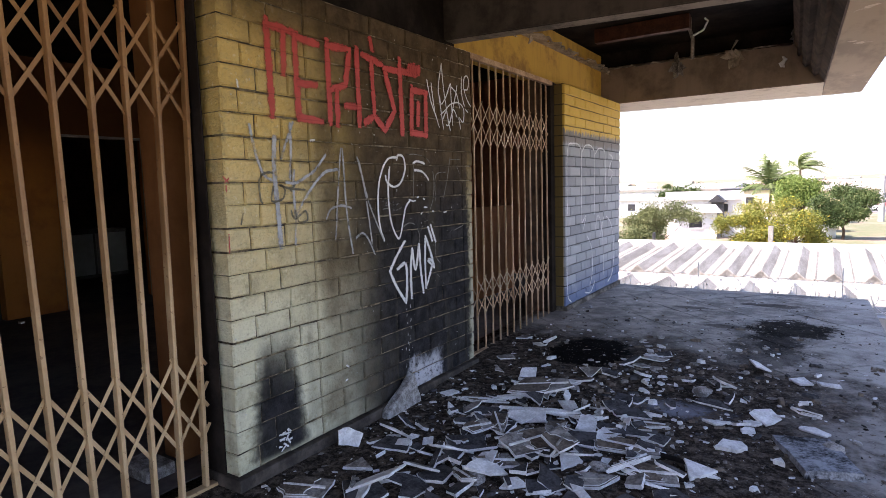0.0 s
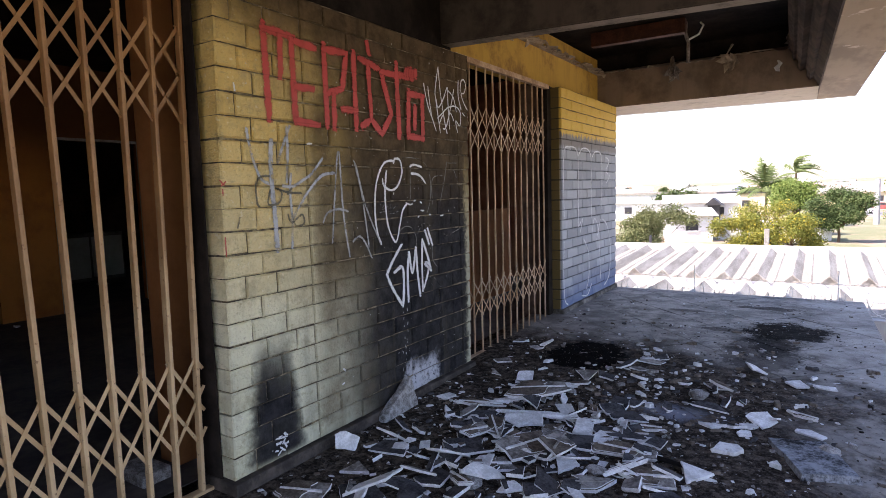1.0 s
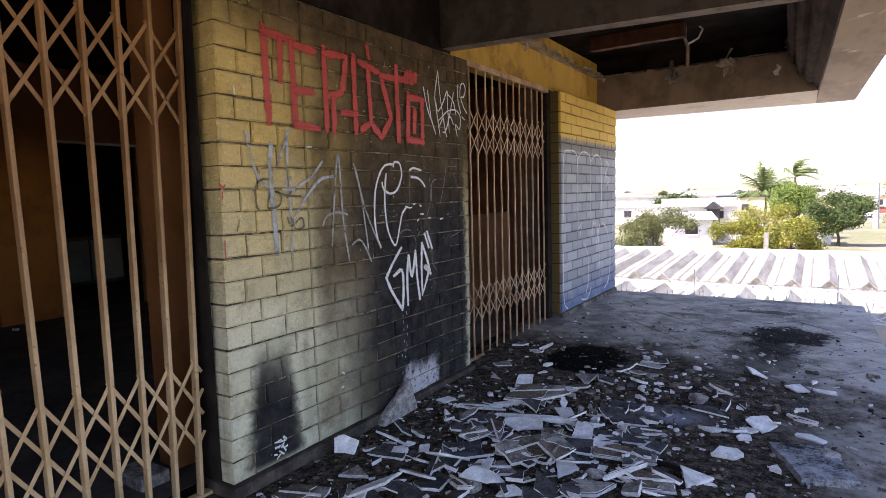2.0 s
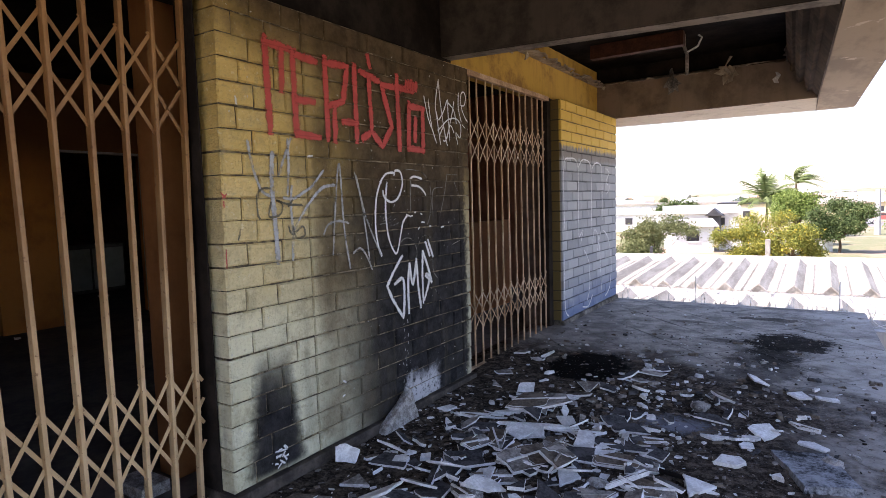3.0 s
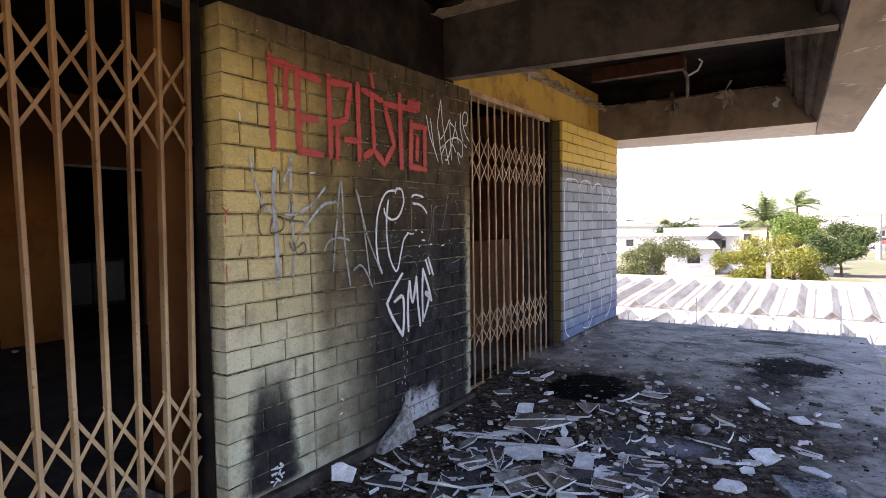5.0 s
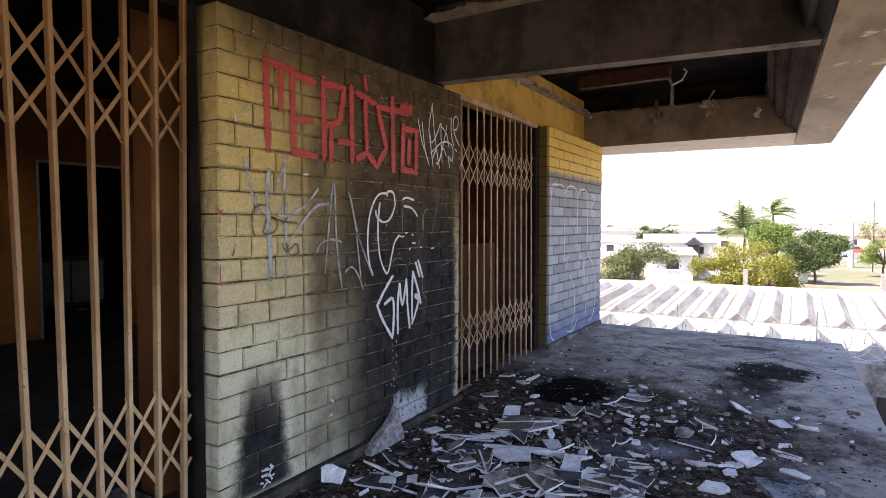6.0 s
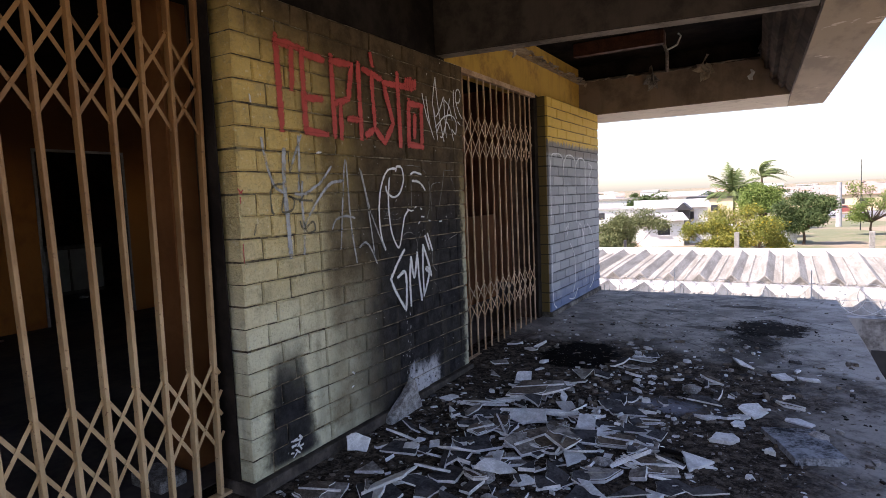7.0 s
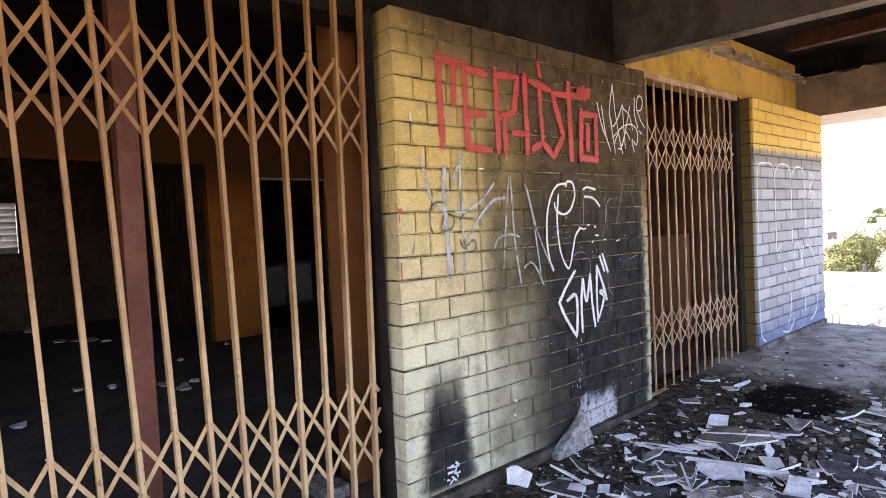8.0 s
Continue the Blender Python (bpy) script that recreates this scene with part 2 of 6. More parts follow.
M = {}
M["brick"], M["joint"] = brick_paint("yellow_brick_paint"), brick_paint("painted_mortar", True)
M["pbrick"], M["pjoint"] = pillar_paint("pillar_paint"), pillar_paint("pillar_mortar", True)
M["floor"] = floor_paint()
M["plinth"] = stained_concrete("plinth_cement", (0.30, 0.27, 0.235), (0.05, 0.042, 0.035), 0.6, 4)
M["plinth_dirty"] = stained_concrete("dirty_plinth_cement", (0.13, 0.105, 0.085), (0.04, 0.032, 0.027), 0.6, 6)
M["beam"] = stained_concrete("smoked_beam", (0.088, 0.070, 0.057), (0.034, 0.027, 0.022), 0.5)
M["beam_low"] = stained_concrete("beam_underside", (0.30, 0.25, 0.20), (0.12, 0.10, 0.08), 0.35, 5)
# cream brightened: light bounced up from outside is put into the end beam's underside
M["bounce_low"] = stained_concrete("bounce_lit_cream_underside", (0.80, 0.70, 0.54), (0.55, 0.45, 0.32), 0.2, 4)
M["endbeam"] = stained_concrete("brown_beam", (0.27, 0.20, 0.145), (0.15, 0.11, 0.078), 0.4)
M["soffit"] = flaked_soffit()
M["black"] = stained_concrete("burnt_black", (0.036, 0.028, 0.023), (0.013, 0.010, 0.009), 0.5, 2.5, 0.08)
M["ochre"] = stained_concrete("ochre_wall_paint", (0.58, 0.36, 0.07), (0.30, 0.17, 0.05), 0.25)
M["lintel"] = simple("rusty_orange_lintel", (0.45, 0.22, 0.06), (0.55, 0.34, 0.12), 9)
M["board"] = simple("torn_ceiling_board", (0.52, 0.44, 0.33), (0.28, 0.22, 0.16), 7)
M["rust"] = simple("rust_brown_steel", (0.10, 0.035, 0.018), (0.05, 0.02, 0.012), 10, 0.7)
n = Nodes("cream_gate_enamel")
g = n.step(n.noise(5, 5, 0.65), 0.36, 0.62)
# upper half darker: smoke tint, and weaker light up there put in the colour
smoke = n.step(n.m("MULTIPLY_ADD", n.noise(3, 4, 0.6), 0.5, n.z), 0.75, 1.75)
c = n.mix(g, (0.62, 0.43, 0.24), (0.50, 0.33, 0.17))
c = n.mix(smoke, c, n.mix(g, (0.33, 0.172, 0.064), (0.25, 0.12, 0.043)))
c = n.mix(n.m("MULTIPLY", n.step(n.noise(45, 3, 0.6), 0.62, 0.70), 0.7), c, (0.16, 0.07, 0.03))
M["gate1"] = n.done(c, 0.48, n.noise(60, 3), 0.12, 0.001, 0.0, 0.35)
M["gate2"] = simple("dull_cream_gate_enamel", (0.60, 0.43, 0.28), (0.33, 0.20, 0.11), 6, 0.5, 0.0, 0.12, 0.001, fine=14)
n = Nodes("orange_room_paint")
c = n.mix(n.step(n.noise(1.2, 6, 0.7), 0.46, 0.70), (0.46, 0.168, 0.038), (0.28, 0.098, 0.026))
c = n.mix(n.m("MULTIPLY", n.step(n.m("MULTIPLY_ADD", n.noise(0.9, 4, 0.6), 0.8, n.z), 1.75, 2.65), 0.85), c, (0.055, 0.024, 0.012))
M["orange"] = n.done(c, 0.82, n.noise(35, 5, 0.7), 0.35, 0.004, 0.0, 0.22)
M["pier"] = stained_concrete("smoked_orange_paint", (0.36, 0.150, 0.055), (0.24, 0.095, 0.036), 0.4, 1.5)
M["redbrown"] = stained_concrete("smoked_red_brown_paint", (0.52, 0.24, 0.14), (0.30, 0.13, 0.08), 0.35, 1.5)
M["redpost"] = simple("dull_red_post_paint", (0.22, 0.075, 0.05), (0.14, 0.05, 0.035), 5, 0.6)
M["roomfloor"] = simple("ash_covered_floor", (0.075, 0.062, 0.058), (0.17, 0.14, 0.12), 3, 0.8)
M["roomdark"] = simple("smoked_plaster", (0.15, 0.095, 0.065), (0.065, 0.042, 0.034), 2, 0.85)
M["frame"] = simple("grey_frame_paint", (0.34, 0.32, 0.30), (0.22, 0.20, 0.18), 7, 0.5)
M["slate"] = simple("sooty_board_face", (0.030, 0.028, 0.029), (0.11, 0.104, 0.104), 14, 0.95, bump=0.5, spec=0.12)
M["plaster"] = simple("white_plaster_break", (0.88, 0.87, 0.86), (0.58, 0.56, 0.54), 16, 0.85, bump=0.6, dist=0.005)
M["dirtyboard"] = simple("dusty_brown_board", (0.23, 0.185, 0.145), (0.085, 0.066, 0.052), 12, 0.95, spec=0.12)
M["greyboard"] = simple("ash_grey_board", (0.40, 0.365, 0.33), (0.115, 0.10, 0.088), 10, 0.95, spec=0.15)
M["stone"] = simple("broken_cement", (0.56, 0.54, 0.52), (0.20, 0.18, 0.165), 26, 0.9, bump=0.9, dist=0.012)
M["blueslab"] = simple("chalky_blue_slab", (0.016, 0.016, 0.018), (0.36, 0.37, 0.39), 8, 0.9, bump=0.7, dist=0.008, spec=0.1, fine=9.0)


def sprayed(name, a, b, cover=1.0):
    """Thin paint: dense in the middle of the stroke, speckled at its edges, broken over the joints."""
    n = Nodes(name)
    edge = n.add("ShaderNodeAttribute")
    edge.attribute_name = "cover"
    grain = n.noise(140, 4, 0.7)
    thin = n.noise(9, 4, 0.7)
    dense = n.step(n.m("ADD", edge.outputs["Fac"], n.m("MULTIPLY", n.m("SUBTRACT", grain, 0.5), 1.6)), 0.10, 0.42)
    joint = n.m("PINGPONG", n.z, 0.05)
    alpha = n.m("MULTIPLY", dense, n.m("MULTIPLY_ADD", n.step(joint, 0.001, 0.004), 0.22, 0.78))
    alpha = n.m("MULTIPLY", alpha, n.m("MULTIPLY_ADD", n.step(thin, 0.36, 0.60), 1.0 - cover * 0.7, cover * 0.7), clamp=True)
    n.put(n.out.inputs["Alpha"], alpha)
    return n.done(n.mix(thin, a, b), 0.6, grain, 0.2, 0.002, 0.0, 0.3)


M["red"] = sprayed("red_spray_paint", (0.56, 0.080, 0.066), (0.40, 0.050, 0.045), 1.1)
M["white"] = sprayed("white_spray_paint", (0.80, 0.80, 0.80), (0.62, 0.62, 0.62), 1.2)
M["thin_white"] = sprayed("worn_white_spray_paint", (0.80, 0.81, 0.82), (0.64, 0.65, 0.67), 1.0)
M["thin"] = sprayed("faint_grey_spray_paint", (0.42, 0.42, 0.41), (0.30, 0.30, 0.29), 0.62)
M["scratch"] = sprayed("faint_scratched_line", (0.26, 0.25, 0.23), (0.17, 0.165, 0.15), 0.5)
M["blue"] = sprayed("pale_blue_spray_paint", (0.34, 0.37, 0.42), (0.44, 0.45, 0.46), 0.38)
M["black_ink"] = sprayed("black_marker", (0.06, 0.055, 0.04), (0.12, 0.11, 0.07), 0.7)
n = Nodes("dry_ground")
g = n.step(n.noise(0.12, 6, 0.6), 0.42, 0.58)
c = n.mix(g, (0.30, 0.225, 0.16), (0.13, 0.145, 0.07))
c = n.mix(n.m("MULTIPLY", n.step(n.noise(2.5, 5, 0.7), 0.4, 0.7), 0.5), c, (0.23, 0.20, 0.13))
M["earth"] = n.done(c, 0.95, n.noise(4, 5), 0.4, 0.05)
M["tar"] = simple("grey_road", (0.22, 0.22, 0.225), (0.16, 0.16, 0.165), 1.5, 0.9)
M["asbestos"] = simple("weathered_roof_sheet", (0.35, 0.335, 0.30), (0.20, 0.188, 0.162), 3.0, 0.85, stretch=(2.5, 0.2, 1))
M["whitewall"] = simple("whitewashed_wall", (0.80, 0.80, 0.79), (0.66, 0.65, 0.63), 1.2, 0.8)
M["oldwall"] = stained_concrete("weathered_grey_wall", (0.46, 0.45, 0.44), (0.12, 0.115, 0.11), 0.45, 3)
M["wire"] = simple("galvanised_wire", (0.78, 0.77, 0.75), (0.62, 0.61, 0.59), 20, 0.5, 0.0)
M["tile_roof"] = simple("clay_tile_roof", (0.40, 0.29, 0.25), (0.30, 0.22, 0.19), 2, 0.85)
M["pale_roof"] = simple("pale_sheet_roof", (0.50, 0.49, 0.48), (0.36, 0.355, 0.35), 1, 0.7)
M["dark"] = simple("dark_opening", (0.03, 0.03, 0.035), (0.05, 0.05, 0.05), 2, 0.5)
M["cream"] = simple("cream_wall", (0.72, 0.60, 0.38), (0.64, 0.53, 0.34), 1, 0.8)
M["bark"] = simple("tree_bark", (0.13, 0.09, 0.06), (0.07, 0.05, 0.035), 6, 0.9, stretch=(1, 1, 0.3))
M["carpaint"] = simple("silver_car_paint", (0.55, 0.56, 0.58), (0.48, 0.49, 0.51), 2, 0.3)
M["carred"] = simple("red_car_paint", (0.30, 0.10, 0.09), (0.25, 0.08, 0.07), 2, 0.3)
M["tyre"] = simple("black_rubber", (0.02, 0.02, 0.02), (0.035, 0.035, 0.035), 9, 0.8)


def leafage(name, a, b2, c2):
    k = Nodes(name)
    i = k.island()
    col = k.mix(k.m("MULTIPLY_ADD", i, 0.5, k.m("MULTIPLY", k.step(k.noise(0.9, 3, 0.6), 0.35, 0.65), 0.5)), a, b2)
    col = k.mix(k.m("MULTIPLY", k.m("GREATER_THAN", i, 0.95), 0.7), col, c2)
    k.done(col, 0.75, spec=0.15)
    k.put(k.out.inputs["Transmission Weight"], 0.0)
    return k.mat


M["leaf_olive"] = leafage("olive_leaves", (0.080, 0.100, 0.038), (0.19, 0.205, 0.095), (0.30, 0.27, 0.14))
M["leaf_dark"] = leafage("dark_green_leaves", (0.030, 0.055, 0.020), (0.105, 0.145, 0.050), (0.20, 0.19, 0.09))
M["leaf_yellow"] = leafage("yellow_flowering_leaves", (0.11, 0.14, 0.030), (0.27, 0.26, 0.050), (0.62, 0.46, 0.04))
M["leaf_bright"] = leafage("bright_green_leaves", (0.085, 0.14, 0.030), (0.19, 0.25, 0.065), (0.32, 0.33, 0.10))
M["palm_leaf"] = leafage("palm_fronds", (0.065, 0.10, 0.035), (0.15, 0.18, 0.070), (0.30, 0.27, 0.11))
M["dry_grass"] = leafage("dry_grass_blades", (0.20, 0.16, 0.08), (0.30, 0.25, 0.13), (0.12, 0.15, 0.05))
M["splay"] = stained_concrete("smoked_boarding", (0.125, 0.088, 0.058), (0.060, 0.041, 0.028), 0.45, 3, 0.05)


# ---- builders ----
rng = random.Random(7)


def mesh_of(name, bm, mats):
    me = bpy.data.meshes.new(name)
    bm.normal_update()
    bm.to_mesh(me)
    bm.free()
    for k in mats if isinstance(mats, (list, tuple)) else [mats]:
        me.materials.append(M[k])
    return me


def part(name, bm, mats, parent=None, label=""):
    ob = new(name, mesh_of(name, bm, mats))
    if parent:
        ob.parent = parent
    return tagged(ob, label)


def thing(name, label, category, group="", kind="", at=(0, 0, 0)):
    ob = new(name)
    ob.empty_display_size = 0.1
    ob.location = at
    return tagged(ob, label, category, group, kind)


def hexa(bm, corners, mat=0):
    """Eight corners: four below, four above, both anticlockwise seen from above."""
    v = [bm.verts.new(c) for c in corners]
    for idx in ((3, 2, 1, 0), (4, 5, 6, 7), (0, 1, 5, 4), (1, 2, 6, 5), (2, 3, 7, 6), (3, 0, 4, 7)):
        f = bm.faces.new([v[i] for i in idx])
        f.material_index = mat
    return v


def box(bm, x0, x1, y0, y1, z0, z1, bevel=0.0, mat=0):
    v = hexa(bm, [(x0, y0, z0), (x1, y0, z0), (x1, y1, z0), (x0, y1, z0), (x0, y0, z1), (x1, y0, z1), (x1, y1, z1), (x0, y1, z1)], mat)
    if bevel:
        es = list({e for w in v for e in w.link_edges})
        bmesh.ops.bevel(bm, geom=es, offset=bevel, segments=2, affect="EDGES", profile=0.6)
    return v


def boxed(name, b, mats, parent=None, label="", bevel=0.0, kind="", category=""):
    bm = bmesh.new()
    box(bm, *b, bevel=bevel)
    return tagged(part(name, bm, mats, parent, label), "", category, "", kind)


def tube(bm, pts, radii, seg=8, mat=0):
    """A round bar along points."""
    rings = []
    for i, p in enumerate(pts):
        p = Vector(p)
        a = Vector(pts[max(i - 1, 0)])
        b = Vector(pts[min(i + 1, len(pts) - 1)])
        d = (b - a).normalized()
        u = d.orthogonal().normalized()
        w = d.cross(u)
        r = radii[i] if isinstance(radii, (list, tuple)) else radii
        rings.append([bm.verts.new(p + (u * math.cos(k * math.tau / seg) + w * math.sin(k * math.tau / seg)) * r) for k in range(seg)])
    # keep neighbouring rings untwisted
    for i in range(1, len(rings)):
        best = min(range(seg), key=lambda s: sum((rings[i][(k + s) % seg].co - rings[i - 1][k].co).length for k in range(0, seg, 2)))
        rings[i] = rings[i][best:] + rings[i][:best]
    for a, b in zip(rings, rings[1:]):
        for k in range(seg):
            bm.faces.new((a[k], a[(k + 1) % seg], b[(k + 1) % seg], b[k])).material_index = mat
    bm.faces.new(list(reversed(rings[0])))
    bm.faces.new(rings[-1])


# ---- large structure ----
def floor_z(y):
    k = min(max((y - 2.6) / 3.0, 0), 1)
    return -0.06 * (1 - k)


def slab_x(y):
    return 2.54 + (7.45 - y) * 0.026


def beam_in(y):
    return 2.085 + (7.42 - y) * 0.036


def beam_out(y):
    return 2.44 + (8.5 - y) * 0.030


bm = bmesh.new()
ys = [-2.2 + 0.25 * i for i in range(38)] + [7.2, 7.475, 7.485]
xs = [0.0, 0.04, 0.1, 0.2, 0.32, 0.45, 0.58, 0.7, 0.8, 0.88, 0.94, 0.98, 0.995, 1.0]
grid = []
for y in ys:
    row = []
    for f in xs:
        x = -0.3 + f * (slab_x(y) + 0.3)
        drop = 0.012 if f == 1.0 or y == 7.485 else 0.0
        crumb = noise.noise(Vector((x * 3, y * 3, 0))) * 0.005 if f == 1.0 and y < 7.45 else 0
        row.append(bm.verts.new((x + crumb, y, floor_z(y) - 0.009 - drop + noise.noise(Vector((x * 2.2, y * 2.2, 1))) * 0.002)))
    grid.append(row)
for a, b in zip(grid, grid[1:]):
    for k in range(len(xs) - 1):
        bm.faces.new((a[k], a[k + 1], b[k + 1], b[k])).smooth = True
rim = [r[0] for r in grid] + grid[-1][1:] + [r[-1] for r in reversed(grid[:-1])] + list(reversed(grid[0][1:-1]))
low = [bm.verts.new((v.co.x, v.co.y, -0.32)) for v in rim]
for i in range(len(rim)):
    j = (i + 1) % len(rim)
    bm.faces.new((rim[i], rim[j], low[j], low[i]))
bm.faces.new(low)
bmesh.ops.recalc_face_normals(bm, faces=bm.faces)
floor = tagged(part("floor", bm, "floor"), "soot-stained grey veranda floor of diagonal tiles", "floor", "", "structure")

# building below the veranda
boxed("wall_below", (-0.3, 2.3, -2.1, 7.2, -4.0, -0.33), "endbeam", None, "plain rendered wall under the veranda slab", kind="structure", category="wall")


def wall(name, b, mat, label):
    return boxed(name, b, mat, None, label, kind="structure", category="wall")


# the ends of the brickwork are raked to fit the camera's roll
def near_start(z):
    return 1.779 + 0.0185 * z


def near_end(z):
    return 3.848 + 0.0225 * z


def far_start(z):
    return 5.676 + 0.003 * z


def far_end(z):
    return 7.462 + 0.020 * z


def brick_core(name, start, end, z0, z1, mat, label):
    b = bmesh.new()
    ends = [(start(z) + 0.007, end(z) - 0.007, z) for z in (z0, z1)]
    hexa(b, [p for a, c, z in ends for p in ((-0.215, a, z), (-0.011, a, z), (-0.011, c, z), (-0.215, c, z))])
    return tagged(part(name, b, mat), label, "wall", "", "structure")


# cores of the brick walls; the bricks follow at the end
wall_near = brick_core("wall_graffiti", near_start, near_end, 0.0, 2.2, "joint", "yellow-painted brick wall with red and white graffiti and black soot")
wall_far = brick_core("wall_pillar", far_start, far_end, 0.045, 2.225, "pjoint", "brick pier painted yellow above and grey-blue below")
boxed("plinth_near", (-0.215, 0.022, 1.762, 3.875, -0.09, -0.004), "plinth_dirty", None, "dirty cement plinth under the graffiti wall", 0.006, "structure", "plinth")
boxed("plinth_far", (-0.215, 0.012, 5.662, 7.475, -0.03, 0.044), "plinth", None, "grey cement plinth under the brick pier", 0.005, "structure", "plinth")

wall("wall_upper_burnt", (-0.40, -0.22, -2.0, 4.03, 2.2, 2.80), "black", "burnt black wall above the brickwork")
wall("wall_upper_ochre", (-0.40, -0.22, 4.034, 7.45, 2.284, 2.80), "ochre", "ochre-painted plaster wall over the gate")
boxed("lintel", (-0.24, -0.185, 3.88, 5.66, 2.245, 2.28), "lintel", None, "rusty orange steel lintel over the gate", 0.003, "structure", "lintel")
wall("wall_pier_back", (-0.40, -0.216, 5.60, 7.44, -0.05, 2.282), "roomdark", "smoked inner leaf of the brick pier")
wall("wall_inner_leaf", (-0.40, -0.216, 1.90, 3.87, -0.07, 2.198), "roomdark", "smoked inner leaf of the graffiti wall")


# beams
def beam(name, corners, label, low="beam_low", side="beam"):
    b = bmesh.new()
    hexa(b, corners)
    b.faces.ensure_lookup_table()
    # the bottom face takes a lighter material of its own
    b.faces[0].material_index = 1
    bmesh.ops.bevel(b, geom=b.edges[:], offset=0.008, segments=2, affect="EDGES")
    return tagged(part(name, b, [side, low]), label, "beam", "", "structure")


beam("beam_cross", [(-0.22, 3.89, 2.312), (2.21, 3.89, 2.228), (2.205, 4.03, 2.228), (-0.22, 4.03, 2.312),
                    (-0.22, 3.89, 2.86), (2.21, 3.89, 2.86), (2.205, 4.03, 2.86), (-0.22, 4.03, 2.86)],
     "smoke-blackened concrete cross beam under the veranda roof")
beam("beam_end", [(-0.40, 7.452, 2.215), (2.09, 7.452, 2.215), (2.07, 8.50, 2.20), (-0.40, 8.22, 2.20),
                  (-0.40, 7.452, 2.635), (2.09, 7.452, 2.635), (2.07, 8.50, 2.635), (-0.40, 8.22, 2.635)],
     "brown-painted concrete beam at the veranda's end", "bounce_low", "endbeam")
bm = bmesh.new()
hexa(bm, [(beam_in(-2), -2, 2.23), (beam_out(-2), -2, 2.23), (beam_out(8.5), 8.5, 2.20), (beam_in(8.5), 8.5, 2.20),
          (beam_in(-2), -2, 2.86), (beam_out(-2), -2, 2.86), (beam_out(8.5), 8.5, 2.86), (beam_in(8.5), 8.5, 2.86)])
bm.faces.ensure_lookup_table()
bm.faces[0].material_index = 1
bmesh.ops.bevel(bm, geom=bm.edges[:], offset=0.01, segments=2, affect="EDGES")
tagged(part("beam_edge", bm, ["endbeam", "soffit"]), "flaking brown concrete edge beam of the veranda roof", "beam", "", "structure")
# black backing stands in for the dark inside the ceiling void
wall("wall_void_end", (-0.40, 2.30, 7.62, 8.10, 2.64, 2.86), "black", "black backing that darkens the void above the end beam")


# splayed boarding between the edge beam and the ceiling, with mouldings
def splay(name, y0, y1, mats, label, steps):
    b = bmesh.new()
    lean, rise = 0.265, 0.41
    for t0, t1, proud in steps:
        ring = []
        for y in (y0, y1):
            xi = beam_in(y)
            nx, nz = -rise / math.hypot(lean, rise) * proud, -lean / math.hypot(lean, rise) * proud
            ring.append([(xi - lean * t0 + nx, y, 2.222 + rise * t0 + nz), (xi - lean * t1 + nx, y, 2.222 + rise * t1 + nz),
                         (xi - lean * t1 + 0.03, y, 2.232 + rise * t1), (xi - lean * t0 + 0.03, y, 2.232 + rise * t0)])
        a, c = [[b.verts.new(p) for p in q] for q in ring]
        for k in range(4):
            q = (k + 1) % 4
            b.faces.new((a[k], a[q], c[q], c[k]))
        b.faces.new(list(reversed(a)))
        b.faces.new(c)
    bmesh.ops.recalc_face_normals(b, faces=b.faces)
    return tagged(part(name, b, mats), label, "trim", "", "structure")


splay("trim_splay", 4.032, 7.45, "splay", "splayed brown boarding under the roof edge", ((0.0, 0.20, 0.0), (0.20, 0.30, 0.040), (0.30, 0.46, 0.008), (0.46, 0.56, 0.055), (0.56, 0.74, 0.014), (0.74, 0.80, 0.040), (0.80, 1.0, 0.012)))
splay("trim_splay", -2.0, 3.888, "beam", "splayed smoked boarding under the roof edge", ((0.0, 0.20, 0.0), (0.20, 0.30, 0.040), (0.30, 0.46, 0.008), (0.46, 0.56, 0.055), (0.56, 0.74, 0.014), (0.74, 0.80, 0.040), (0.80, 1.0, 0.012)))
bm = bmesh.new()
hexa(bm, [(-12.3, -2.2, 2.864), (beam_out(-2) + 0.02, -2.2, 2.864), (beam_out(8.5) + 0.02, 8.52, 2.864), (-12.3, 8.52, 2.864),
          (-12.3, -2.2, 3.05), (beam_out(-2) + 0.02, -2.2, 3.05), (beam_out(8.5) + 0.02, 8.52, 3.05), (-12.3, 8.52, 3.05)])
tagged(part("ceiling", bm, "black"), "fire-blackened underside of the concrete roof slab", "ceiling", "", "structure")

# the burnt room behind the gates
boxed("floor_room", (-12.2, -0.302, -2.2, 8.4, -0.3, -0.065), "roomfloor", None, "ash-covered floor of the burnt room", kind="structure", category="floor")
bm = bmesh.new()
for b in ((-2.0, -1.0, -0.06, 2.86), (-1.0, 2.88, 2.17, 2.86), (2.88, 3.50, -0.06, 2.86), (3.50, 4.58, 2.02, 2.86), (4.58, 8.4, -0.06, 2.86)):
    box(bm, -5.55, -5.40, b[0], b[1], b[2], b[3])
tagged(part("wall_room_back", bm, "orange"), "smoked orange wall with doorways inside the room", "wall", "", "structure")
bm = bmesh.new()
for b in ((-2.0, 0.35, -0.06, 2.86), (0.35, 1.29, -0.06, 1.17), (0.35, 1.29, 1.97, 2.86), (1.29, 8.4, -0.06, 2.86)):
    box(bm, -9.6, -9.45, b[0], b[1], b[2], b[3])
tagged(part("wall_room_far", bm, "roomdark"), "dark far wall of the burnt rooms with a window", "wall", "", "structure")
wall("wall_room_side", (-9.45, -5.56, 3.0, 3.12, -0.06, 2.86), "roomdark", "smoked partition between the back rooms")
wall("wall_room_north", (-12.2, -0.41, 8.2, 8.4, -0.06, 2.86), "redbrown", "smoked red-brown end wall of the burnt room")
